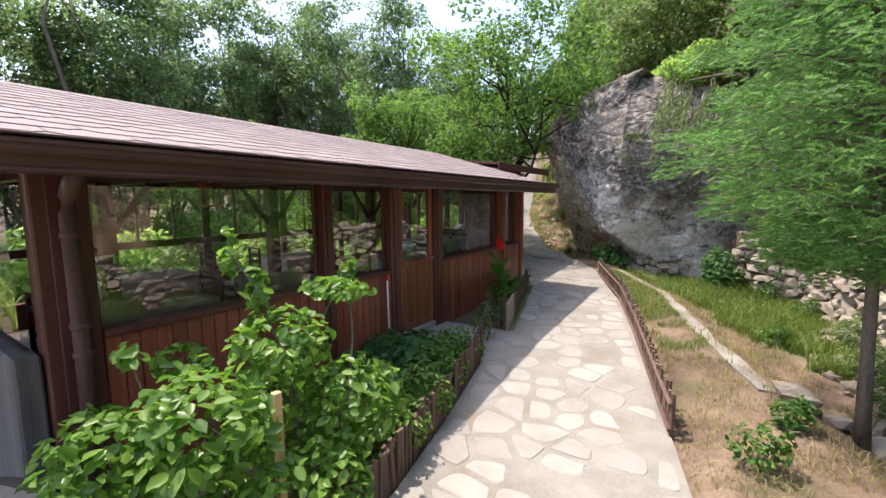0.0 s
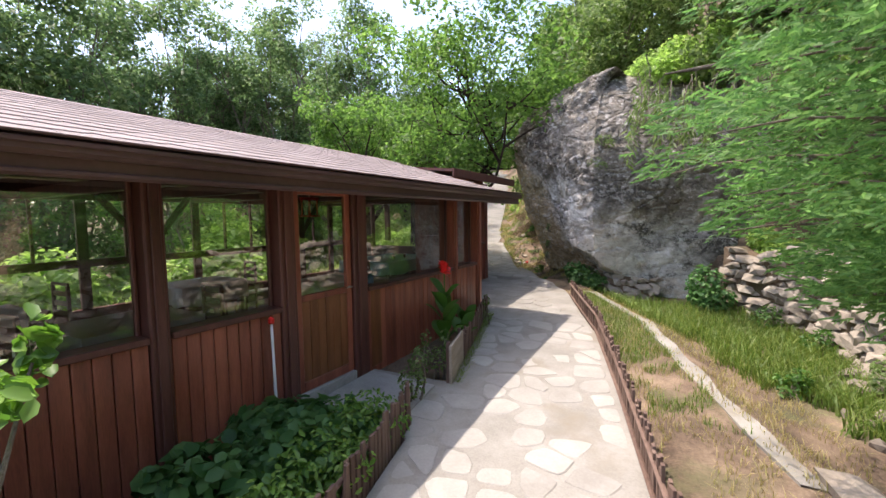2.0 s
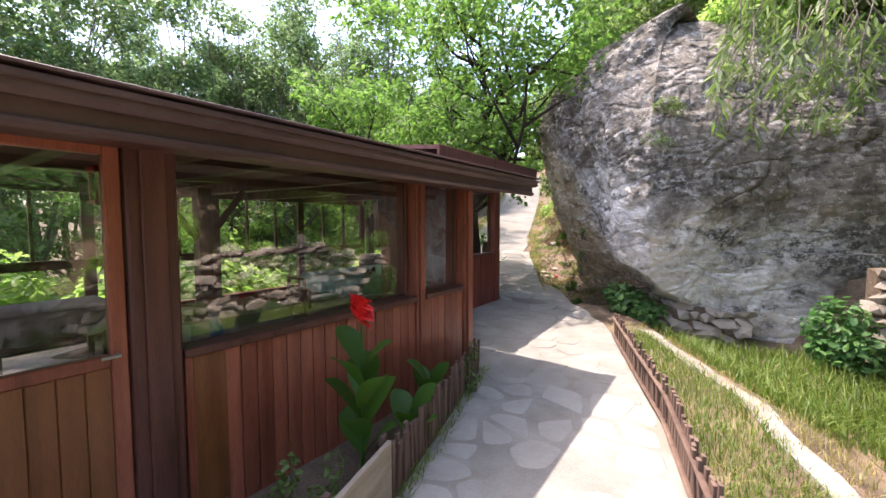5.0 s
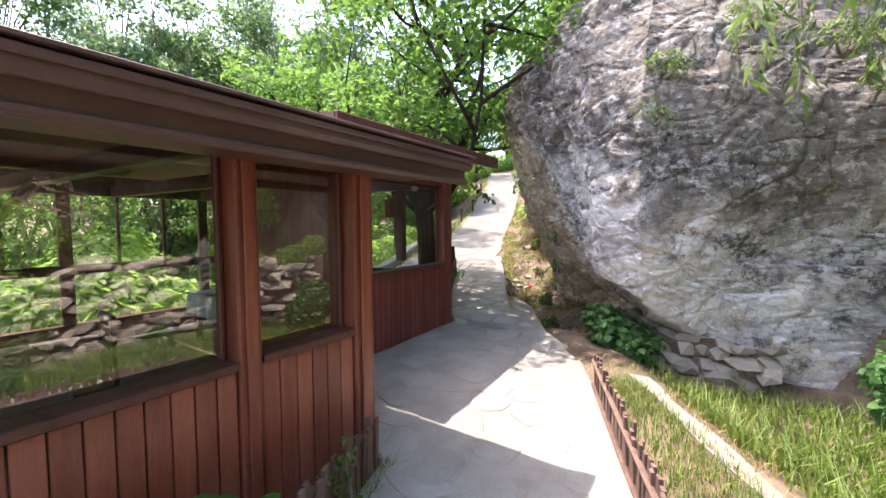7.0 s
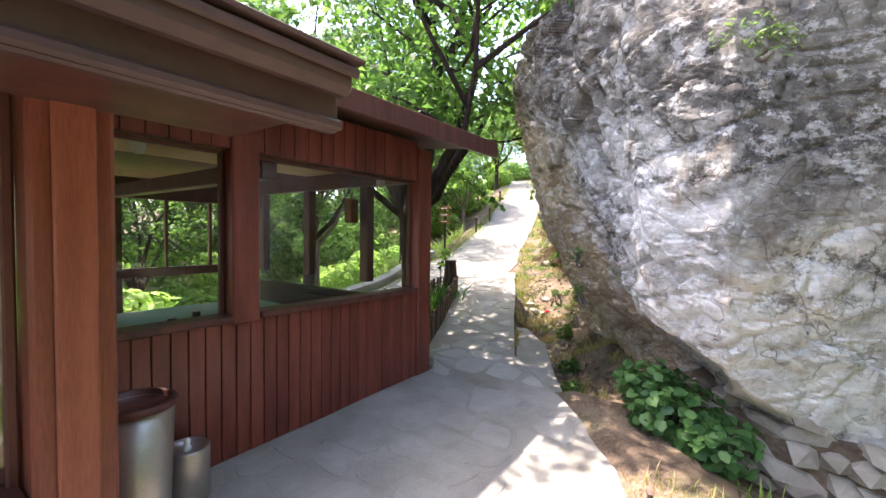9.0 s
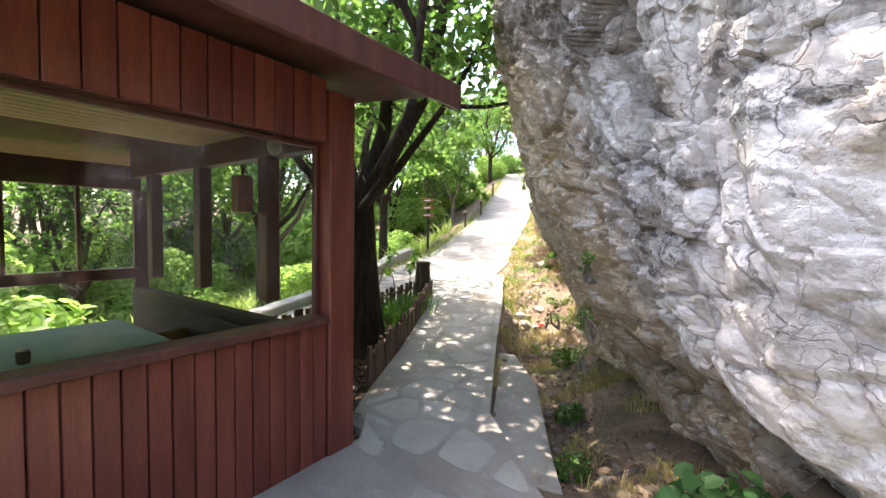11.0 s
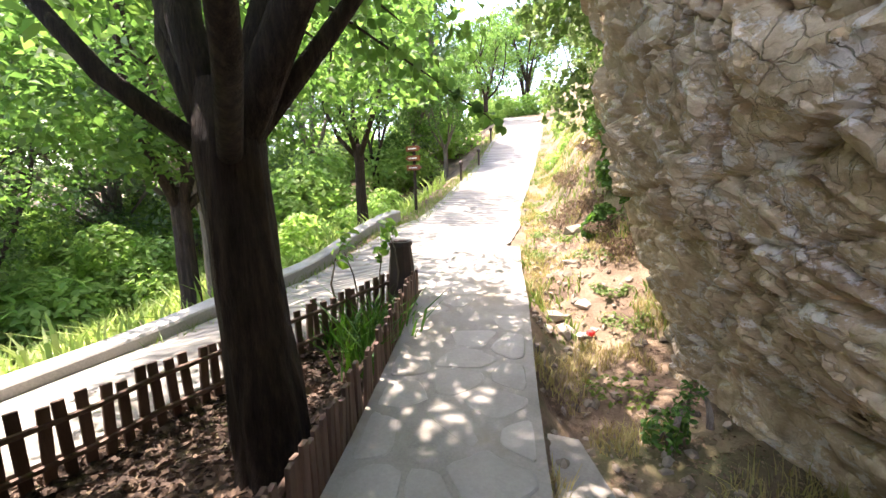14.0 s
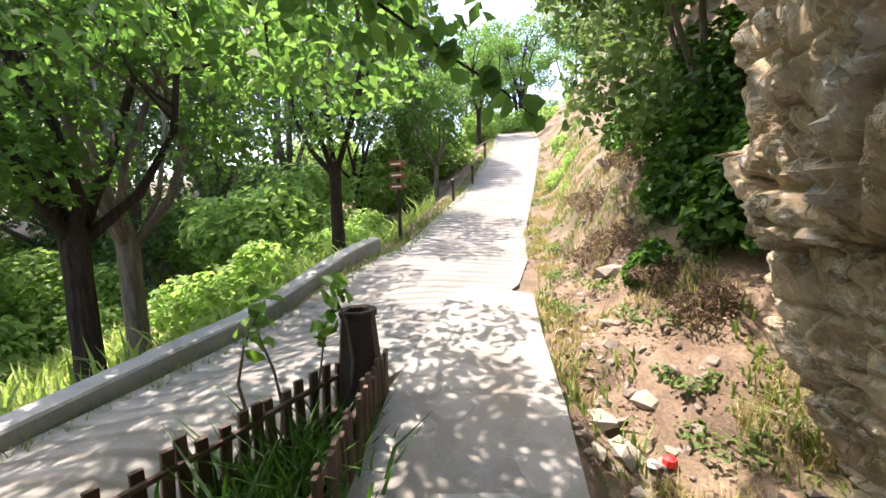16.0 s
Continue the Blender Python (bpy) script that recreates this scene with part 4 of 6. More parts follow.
val = [tree("broadleaf_tree", "bright green leafy tree below the lane parapet", p, 40 + i, M_bark if i != 1 else M_bark_pale, L_walnut, "valley trees",
            height=7, trunk_r=0.15, fork=2.2, crown=(2.4, 2.4, 2.5, 7.0), leaves=6500, leaf_len=0.16, limbs=5, twigs=5, clump=(0.4, 0.8), inner=18)
       for i, p in enumerate([(-11.4, 14.55, -0.6), (-12.3, 15.4, -0.8), (-12.9, 20.1, 0.5)])]
for px, py, s in ((-15.0, 9.0, 0.9), (-19, 13, 1.1), (-16.5, 24.5, 0.9), (-14.6, 27, 0.7), (-19, 31, 0.9), (-17.5, 36, 1.0), (-21, 41, 1.1), (-19, 46, 1.3), (-14, 47, 1.3), (-10, 44, 1.2), (-9.5, 38, 1.0), (-8.2, 31, 1.0), (-24, 48, 1.4), (-28, 44, 1.4), (-17, 54, 1.5), (-12, 52, 1.4), (-21, 50, 1.4), (-15, 60, 1.6), (-7, 48, 1.4)):
    copy_thing(val[k % 3], pose(px, py, ground_z(px, py) - 0.15, 0, 0, rp.uniform(0, 360)) @ Matrix.Scale(s, 4))
    k += 1

# the bank and hill on the rock's side
hill = [tree("willow_tree", "pale green narrow-leaved tree on the rocky slope", p, 60 + i, M_bark_pale, L_willow, "slope trees",
             height=5, trunk_r=0.1, fork=1.0, crown=(1.9, 1.9, 0.6, 4.8), leaves=12000, leaf_len=0.15, limbs=6, twigs=5, clump=(0.4, 0.8), inner=22, droop=0.5)
        for i, p in enumerate([(1.2, 11.6, 3.4), (-5.0, 18.6, 1.6)])]
for px, py, s in ((3.2, 9.5, 0.9), (4.2, 6.5, 1.0), (4.5, 3.0, 1.1), (5.0, -0.5, 1.1), (4.5, 13, 1.1), (1.0, 15, 1.2), (-1.8, 14.6, 0.8), (-2.2, 17.5, 1.1), (-4.0, 21, 1.1), (-6.2, 22.5, 0.75), (-6.9, 26, 0.9), (-4.5, 26, 1.2), (-7.5, 33, 1.1), (7.5, 8, 1.3), (8, 2, 1.3), (3, 19, 1.3), (-1, 23, 1.3)):
    z = ground_z(px, py) if py < 10 or py > 16 else max(ground_z(px, py), 4.0)
    copy_thing(hill[k % 2], pose(px, py, z - 0.15, 0, 0, rp.uniform(0, 360)) @ Matrix.Scale(s, 4))
    k += 1
under = [shrub("valley_bush", "dense green undergrowth below the lane", "bush", p, 260 + i, [(0, 0, 0.8, 1.0, 1.0, 0.8), (0.8, 0.3, 0.6, 0.8, 0.8, 0.6), (-0.7, -0.4, 0.7, 0.8, 0.8, 0.7), (0.1, 0.7, 1.4, 0.7, 0.7, 0.6)], 3200, 0.15, L_under, 5, group="undergrowth") for i, p in enumerate(((-12.6, 17.0, -0.9), (-14.0, 21.5, -0.4)))]
for i in range(34):
    px = -11.8 - 14 * rp.random() - (3 if i % 3 else 0)
    py = 6 + 1.05 * i * 0.9 + rp.uniform(-2, 2)
    px += min(0, road_left(py) + 11.0)
    copy_thing(under[i % 2], pose(px, py, ground_z(px, py) - 0.1, 0, 0, rp.uniform(0, 360)) @ Matrix.Scale(rp.uniform(0.9, 1.9), 4))
for px, py, pz, s in ((-1.9, 12.4, 4.4, 0.45), (-0.9, 12.3, 4.6, 0.6), (-2.7, 13.2, 4.0, 0.5), (0.3, 12.4, 4.6, 0.6), (-3.2, 14.5, 4.0, 0.6), (2.0, 10.3, 0.7, 0.5), (2.5, 8.8, 0.75, 0.45), (2.5, 6.8, 0.75, 0.45), (2.5, 4.2, 0.75, 0.45), (1.3, 11.2, 0.8, 0.4), (2.6, 10.5, 1.6, 0.7), (3.0, 7.5, 1.2, 0.6), (3.1, 5.0, 1.2, 0.7), (3.2, 2.0, 1.2, 0.7), (3.1, -0.5, 1.2, 0.7), (-7.9, 24, 1.6, 0.6), (-8.7, 26.5, 2.0, 0.7), (-10.0, 30.5, 3.0, 0.8), (-19.5, 43, 5.9, 1.7), (-17.2, 45, 6.3, 1.8), (-14.5, 44.5, 6.3, 1.7), (-12.5, 42, 6.0, 1.5), (-11, 38, 5.0, 1.3), (-22, 45, 5.9, 1.8), (-20, 38, 4.6, 1.1)):
    copy_thing(under[k % 2], pose(px, py, pz - 0.15, 0, 0, rp.uniform(0, 360)) @ Matrix.Scale(s, 4))
    k += 1
# narrow-leaved boughs that hang down in front of the boulder
def lance_leaves(name, bases, ways, lengths, rng, aspect=0.2):
    """Slender leaves that grow along given ways, folded along the midrib."""
    w = ways / np.linalg.norm(ways, axis=1, keepdims=True)
    s = np.cross(w, rng.normal(size=w.shape))
    s /= np.linalg.norm(s, axis=1, keepdims=True) + 1e-9
    L = lengths[:, None]
    mid = bases + w * L * 0.42
    return strip_mesh(name, np.stack([bases, mid + s * L * aspect * 0.5, bases + w * L + np.array((0, 0, -0.12)) * L, mid - s * L * aspect * 0.5], axis=1))


bough = thing("hanging_bough", "drooping bough of narrow pale green leaves over the boulder", "branch", (-0.1, 10.05, 3.75))
rb = rand(91)
lb, lw = [], []
for i in range(95):
    a = Vector((rb.uniform(-0.95, 2.2), rb.uniform(-0.9, 0.1), rb.uniform(-0.2, 0.6)))
    fall = rb.uniform(0.5, 1.6)
    b = a + Vector((rb.uniform(-0.35, 0.2), rb.uniform(-0.4, 0.0), -fall))
    part("twig", tube(limb_points(a, b, rb, 0.08), [0.009, 0.007, 0.006, 0.004, 0.002], 5), M_bark_pale, bough)
    for f in np.linspace(0.1, 1, 34):
        u = rb.uniform(0, 6.283)
        lb.append(np.array(a.lerp(b, f)) + rb.normal(size=3) * 0.02)
        lw.append((0.6 * math.cos(u), 0.6 * math.sin(u), rb.uniform(-1.1, -0.1)))
part("limb", tube([(1.6, 1.2, -0.6), (0.9, 0.4, 0.1), (0.2, -0.3, 0.35), (-0.5, -0.8, 0.2)], [0.07, 0.055, 0.04, 0.015], 8), M_bark_pale, bough)
link("leaves", lance_leaves("leaves", np.array(lb), np.array(lw), rb.uniform(0.10, 0.19, len(lb)), rb), L_willow, bough)


def conifer(place, seed):
    """A feathery evergreen: boughs in whorls, each a fan of flat sprays that hang at the tips."""
    t = thing("conifer_tree", "feathery green conifer with a bare lower trunk", "tree", place)
    rng = rand(seed)
    bm = tube([(0.05, 0.02, -0.2), (0.02, 0.0, 0.5), (0.0, 0.0, 1.4), (-0.03, 0.02, 3.0), (0, 0, 5.6)], [0.06, 0.048, 0.043, 0.035, 0.012], 10)
    quads = []
    for i in range(130):
        z = 1.3 + 4.3 * (i / 130) ** 1.15
        az = i * 2.39996
        L = (1.62 - 0.27 * max(0, z - 2.1) - (0.4 if math.cos(az) > 0.1 else 1.3) * max(0, 2.1 - z)) * rng.uniform(0.75, 1.1)
        d = Vector((math.cos(az), math.sin(az), 0))
        side = Vector((-d.y, d.x, 0))
        pts = [Vector((0, 0, z)) + d * (L * f) + Vector((0, 0, L * (0.34 * f - 0.30 * f * f))) for f in (0, 0.25, 0.5, 0.75, 1.0)]
        tube(pts, [0.018, 0.014, 0.01, 0.007, 0.003], 5, bm)
        for m in range(190):
            f = 0.1 + 0.92 * rng.random() ** 0.75
            p = Vector((0, 0, z)) + d * (L * f) + Vector((0, 0, L * (0.38 * f - 0.28 * f * f) + rng.normal() * 0.06)) + side * rng.normal() * 0.2 * (1.2 - 0.6 * f)
            way = (d * rng.uniform(0.3, 1.0) + side * rng.normal() * 0.7 + Vector((0, 0, rng.uniform(-0.5, 0.35)))).normalized()
            across = way.cross(Vector((rng.normal() * 0.5, rng.normal() * 0.5, 1))).normalized()
            length = rng.uniform(0.06, 0.12)
            for q in range(6):  # a plume: short needles set along a stem
                s = -1 if q % 2 else 1
                base = p + way * length * (q / 6)
                tip = base + (way * 1.0 + across * s * 0.55).normalized() * length * 0.42 - Vector((0, 0, 0.006))
                x2 = across.cross(way).normalized() * 0.0055
                quads.append((base - x2, base + x2, base.lerp(tip, 0.6) + x2 * 1.6, tip))
    part("trunk", bm, M_bark_pale, t, "", True)
    link("foliage", strip_mesh("foliage", np.array([[tuple(v) for v in q] for q in quads])), L_conifer, t)
    return t


conifer((1.1, 4.7, -0.2), 8)

# rose bush and herbs in the bed between path and building
shrub("rose_bush", "tall leafy rose bush tied to a wooden stake", "bush", (-1.85, 1.2, -0.2), 100,
      [(0.0, 0.08, 1.22, 0.28, 0.28, 0.2), (0.05, -0.35, 1.0, 0.36, 0.3, 0.24), (0.2, 0.35, 0.85, 0.3, 0.34, 0.26), (-0.25, -0.62, 0.9, 0.3, 0.24, 0.2), (0.3, -0.1, 0.6, 0.32, 0.42, 0.28), (-0.35, 0.3, 0.75, 0.34, 0.34, 0.28), (0.0, -0.5, 0.55, 0.38, 0.32, 0.3), (-0.15, 0.05, 1.5, 0.07, 0.07, 0.14), (-0.3, 0.0, 1.7, 0.04, 0.04, 0.16), (-0.1, 0.55, 1.42, 0.3, 0.16, 0.07), (0.28, -0.75, 0.62, 0.26, 0.22, 0.16), (-0.45, -0.2, 1.12, 0.2, 0.14, 0.1), (-0.2, 0.75, 1.5, 0.05, 0.05, 0.14), (-0.4, -0.45, 1.25, 0.16, 0.06, 0.06)], 4600, 0.068, L_rose, 14, aspect=0.58)
stake = thing("garden_stake", "pale sawn wooden stake in the rose bush", "stake", (-1.62, 1.08, -0.25))
part("stake", box(-0.018, -0.018, 0, 0.018, 0.018, 1.15, 0.003), M_slat, stake)
for i, (x, y) in enumerate(((-2.55, 2.3), (-2.8, 2.9), (-2.5, 3.3), (-2.95, 3.55), (-2.9, 2.1), (-2.65, 3.75))):
    shrub("herb", "dark green broad-leaved herb in the flower bed", "plant", (x, y, -0.2), 120 + i,
          [(0, 0, 0.3, 0.32, 0.32, 0.2), (0.15, 0.15, 0.22, 0.28, 0.28, 0.18), (-0.15, -0.1, 0.26, 0.28, 0.28, 0.2)], 420, 0.11, L_dark, 5, group="bed herbs", aspect=0.75)
for i, (x, y) in enumerate(((-1.98, 2.2), (-2.1, 2.75), (-2.25, 3.3), (-2.4, 3.9), (-2.05, 1.8))):
    shrub("herb", "light green fine-leaved herb beside the picket fence", "plant", (x, y, -0.2), 140 + i,
          [(0, 0, 0.36, 0.22, 0.26, 0.2), (0.08, 0.15, 0.25, 0.2, 0.24, 0.2), (-0.1, -0.12, 0.28, 0.2, 0.22, 0.22)], 700, 0.055, L_rose, 6, group="bed herbs", aspect=0.45)


def canna(place, seed, height, leaves, flower):
    t = thing("canna_lily", "canna lily with broad green leaves and a red flower" if flower else "young canna with broad green leaves", "plant", place)
    rng = rand(seed)
    part("stem", tube([(0, 0, -0.05), (0.01, 0.0, height * 0.5), (0, 0.01, height)], [0.016, 0.012, 0.007], 8), L_shrub, t)
    for i in range(leaves):
        az = i * 2.4 + 0.4
        z = height * (0.12 + 0.62 * i / max(1, leaves))
        L, W = rng.uniform(0.32, 0.46), rng.uniform(0.08, 0.11)
        d, s = Vector((math.cos(az), math.sin(az), 0)), Vector((-math.sin(az), math.cos(az), 0))
        bm = bmesh.new()
        rows = []
        for k in range(9):
            f = k / 8
            c = Vector((0, 0, z)) + d * L * f * 0.58 + Vector((0, 0, L * (1.05 * f - 0.42 * f * f)))
            w = W * (math.sin(math.pi * min(1, f * 0.93 + 0.07)) ** 0.75)
            rows.append([bm.verts.new(c + s * w * u + Vector((0, 0, 0.25 * w * abs(u)))) for u in (-1, -0.5, 0, 0.5, 1)])
        for r0, r1 in zip(rows, rows[1:]):
            for q in range(4):
                bm.faces.new((r0[q], r0[q + 1], r1[q + 1], r1[q]))
        part("leaf", bm, L_shrub, t, "", True)
    if flower:
        for i in range(34):
            az, z = i * 2.4, height - 0.06 + 0.0034 * i
            d, s = Vector((math.cos(az), math.sin(az), -0.3 + 2.3 * ((i * 0.38) % 1))).normalized(), Vector((-math.sin(az), math.cos(az), 0))
            bm = bmesh.new()
            rows = []
            for k in range(6):
                f = k / 5
                c = Vector((0, 0, z)) + d * 0.085 * f + Vector((0, 0, -0.02 * f * f))
                w = 0.037 * math.sin(math.pi * (0.1 + 0.85 * f))
                rows.append([bm.verts.new(c + s * w * u + Vector((0, 0, 0.012 * math.sin(5 * u + i)))) for u in (-1, 0, 1)])
            for r0, r1 in zip(rows, rows[1:]):
                for q in range(2):
                    bm.faces.new((r0[q], r0[q + 1], r1[q + 1], r1[q]))
            part("petal", bm, M_red, t, "bright red petal", True)
    return t


canna((-2.76, 5.78, 0.0), 1, 1.08, 10, True)
canna((-2.95, 6.75, 0.0), 2, 0.38, 5, False)
canna((-2.75, 6.25, 0.0), 3, 0.3, 4, False)
for i, (x, y) in enumerate(((-2.55, 5.3), (-2.7, 5.15), (-2.95, 7.3), (-2.45, 4.62))):
    shrub("weed", "grey-green flowering weed at the planter edge", "plant", (x, y, -0.05), 160 + i, [(0, 0, 0.2, 0.14, 0.14, 0.16), (0.04, 0.05, 0.42, 0.06, 0.06, 0.12)], 220, 0.04, L_willow, 4, group="weeds")

for i, (x, y) in enumerate(((1.5, 5.3), (1.55, 6.1), (1.6, 4.3), (1.65, 7.2))):
    shrub("sage_bush", "grey-green sage bush in front of the stone wall", "bush", (x, y, ground_z(x, y)), 170 + i, [(0, 0, 0.25, 0.3, 0.32, 0.24), (0.1, 0.15, 0.42, 0.22, 0.22, 0.2), (-0.1, -0.15, 0.3, 0.2, 0.2, 0.2)], 900, 0.05, L_willow, 5, group="sage bushes", aspect=0.4)
for i, (x, y, z) in enumerate(((-3.42, 12.62, 0.98), (-3.22, 12.0, 1.45), (-3.3, 12.25, 1.0), (-3.36, 12.35, 0.72), (-4.0, 13.4, 0.75))):
    shrub("fern", "small green fern rooted in a cleft of the boulder", "plant", (x, y, z), 400 + i, [(-0.02, -0.02, 0.02, 0.06, 0.06, 0.05), (-0.04, -0.03, -0.05, 0.05, 0.05, 0.05)], 90, 0.03, L_shrub, 3, group="cleft ferns", aspect=0.4)
for i, (x, z) in enumerate(((-1.72, 3.2), (-1.85, 2.75), (-1.05, 3.5), (-0.45, 3.15), (-0.15, 2.75))):
    shrub("rock_tuft", "grey-green tuft of dry herbs clinging to the boulder", "plant", (x, 10.5, z), 420 + i, [(0, -0.02, 0.02, 0.2, 0.12, 0.12), (0.12, 0, -0.06, 0.14, 0.1, 0.1)], 240, 0.045, L_willow, 4, group="rock tufts", aspect=0.3)
# bush under the boulder
shrub("fig_bush", "dark green bush growing under the boulder", "bush", (-2.2, 11.15, 0.0), 180, [(0, 0, 0.3, 0.38, 0.34, 0.28), (0.25, -0.1, 0.2, 0.3, 0.3, 0.22), (-0.2, 0.1, 0.42, 0.28, 0.26, 0.22)], 900, 0.09, L_dark, 5, aspect=0.8)
shrub("fig_bush", "dark green bush growing at the stone wall", "bush", (0.12, 10.5, -0.1), 181, [(0, 0, 0.45, 0.35, 0.32, 0.42), (0.1, -0.1, 0.25, 0.4, 0.35, 0.25)], 900, 0.085, L_dark, 5, aspect=0.7)
for i, (x, y, s) in enumerate(((0.35, 3.5, 1.0), (0.62, 4.3, 0.8), (1.25, 3.5, 1.2), (0.2, 2.6, 0.9), (-3.75, 13.2, 0.7), (-3.4, 12.2, 0.7), (-4.2, 14.3, 0.8), (1.3, 8.6, 1.0), (0.9, 9.6, 1.2), (0.75, 6.9, 0.9))):
    shrub("weed", "green leafy weed on dry ground", "plant", (x, y, ground_z(x, y)), 190 + i, [(0, 0, 0.16 * s, 0.2 * s, 0.2 * s, 0.16 * s), (0.08, 0.05, 0.24 * s, 0.12 * s, 0.12 * s, 0.12 * s)], 260, 0.05, L_shrub, 4, group="weeds")
for i, (x, y, s) in enumerate(((-5.2, 18.2, 0.8), (-4.75, 17.7, 0.8), (-4.7, 18.5, 1.2), (-4.3, 17.6, 1.1), (-5.3, 19.0, 1.0), (-5.5, 17.5, 0.3), (-5.9, 20.2, 0.8), (-4.1, 18.8, 1.3), (-6.4, 21.6, 0.8))):
    shrub("ivy_bush", "dark glossy ivy bush on the eroded bank", "bush", (x, y, ground_z(x, y) - 0.05), 210 + i, [(0, 0, 0.5 * s, 0.6 * s, 0.55 * s, 0.6 * s), (0.3 * s, 0, 1.0 * s, 0.5 * s, 0.5 * s, 0.5 * s), (-0.2 * s, -0.1, 0.1, 0.45 * s, 0.4 * s, 0.4 * s)], 1500, 0.10, L_shrub, 4, group="bank bushes", aspect=0.7)
for i, (x, y, s) in enumerate(((-6.5, 14.1, 1.0), (-6.25, 13.6, 0.9), (-6.7, 14.5, 0.7), (-6.75, 14.2, 1.0), (-6.55, 13.8, 1.1), (-6.9, 13.9, 0.8))):
    t = thing("iris", "clump of green strap leaves in the tree bed", "plant", (x, y, ground_z(x, y)), "bed irises")
    rg = rand(230 + i)
    b = blades("leaves", "", [(rg.normal() * 0.1, rg.normal() * 0.1, 0) for _ in range(60)], rg, 0.42 * s, 0.014, L_shrub)
    b.parent = t
    del b["kind"], b["category"]
for i, (x, y) in enumerate(((-7.15, 14.25), (-6.95, 14.6))):
    shrub("sapling", "thin sapling with a few yellow-green leaves", "plant", (x, y, ground_z(x, y)), 240 + i, [(0, 0, 0.75, 0.12, 0.12, 0.16), (0.05, 0.03, 0.95, 0.1, 0.1, 0.12)], 32, 0.11, L_rose, 2, group="saplings", aspect=0.6)

for i, (x, y, s) in enumerate(((-6.4, 18.7, 0.8), (-6.0, 18.4, 0.9), (-6.5, 19.5, 0.9), (-5.7, 18.1, 0.7), (-6.9, 20.4, 0.9), (-6.0, 19.3, 1.0), (-5.4, 17.3, 0.6), (-5.0, 16.9, 0.7))):
    shrub("dry_brush", "brown dried brushwood on the eroded bank", "bush", (x, y, ground_z(x, y)), 320 + i, [(0, 0, 0.12 * s, 0.4 * s, 0.4 * s, 0.16 * s), (0.15, 0.1, 0.25 * s, 0.25 * s, 0.25 * s, 0.2 * s)], 700, 0.07, L_litter, 9, group="dry brush", aspect=0.16, up=0.2)
for i, (x, y, s) in enumerate(((-5.9, 17.6, 0.7), (-5.35, 16.9, 0.8), (-4.75, 15.9, 0.7), (-4.6, 14.9, 0.9), (-5.0, 16.3, 0.5), (-6.6, 18.3, 0.7), (-7.0, 19.6, 0.8), (-5.1, 17.4, 0.9), (-6.2, 17.3, 0.5))):
    shrub("weed", "green leafy weed on the eroded bank", "plant", (x, y, ground_z(x, y)), 340 + i, [(0, 0, 0.08 * s, 0.34 * s, 0.26 * s, 0.1 * s), (0.15, 0.1, 0.14 * s, 0.2 * s, 0.16 * s, 0.14 * s), (-0.2, 0.12, 0.05, 0.2 * s, 0.22 * s, 0.07)], 170, 0.05, L_willow if i % 3 else L_grass, 4, group="bank weeds")

# grass, straw and litter
rg = rand(12)
blades("meadow_grass", "tall green grass in the valley behind the building", scatter(16000, rg, lambda y: (-24, min(-8.8, road_left(y) - 0.5)), -2, 24), rg, 0.5, 0.03, L_meadow)
blades("bank_herbs", "green herbs between the dry grass on the bank", scatter(3500, rg, lambda y: (bank_foot(y), bank_foot(y) + 1.8), 15.5, 34, lambda x, y: noise.noise((x * 1.7, y * 1.7, 14)) > 0.05), rg, 0.16, 0.012, L_grass)
blades("grass", "lush bright green grass in the hollow by the stone wall", scatter(11000, rg, lambda y: (kerb_x(y) + 0.2, 1.6), 5.4, 10.7, lambda x, y: x > kerb_x(y) + 0.25 + 0.38 * max(0, 9.2 - y) + 0.55 * noise.noise((x * 1.3, y * 1.9, 7)) + 0.3 * noise.noise((x * 5, y * 5, 2)) + rg.normal() * 0.08), rg, 0.2, 0.008, L_grass)
blades("verge_grass", "thin yellow-green grass on the verge behind the fence", scatter(5500, rg, lambda y: (path_right(y) + 0.06, kerb_x(y) - 0.06), 5.4, 10.0, lambda x, y: y > 6.8 + noise.noise((x * 2, y, 1)) or noise.noise((x * 4, y * 4, 1)) > 0.1), rg, 0.10, 0.004, L_grass)
blades("dry_grass", "straw-coloured dry grass on the verge and by the kerb", scatter(9000, rg, lambda y: (path_right(y) + 0.03, kerb_x(y) + 1.0), 1.5, 10.4, lambda x, y: noise.noise((x * 2.2, y * 2.2, 9)) > -0.1), rg, 0.08, 0.004, L_straw)
blades("bank_grass", "straw-coloured dry grass on the eroded bank", scatter(16000, rg, lambda y: (bank_foot(y) - 0.03, bank_foot(y) + 1.9), 12.0, 30, lambda x, y: noise.noise((x * 1.9, y * 1.9, 4)) > (0.0 if x < bank_foot(y) + 0.5 and y > 16 else 0.2)), rg, 0.12, 0.005, L_straw)
blades("lane_grass", "yellow-green grass beside the lane", scatter(6000, rg, lambda y: (road_left(y) - 0.4, road_left(y) + 0.25), 13, 34), rg, 0.16, 0.006, L_grass)
blades("edge_grass", "green tufts along the planter and fences", scatter(1500, rg, lambda y: (path_left(y) - 0.06, path_left(y) + 0.09), 5.2, 7.9), rg, 0.12, 0.005, L_grass)
ls = np.array(scatter(9000, rg, lambda y: (-7.3, path_left(y) - 0.05), 11.2, 14.9)) + np.array((0, 0, 0.025))
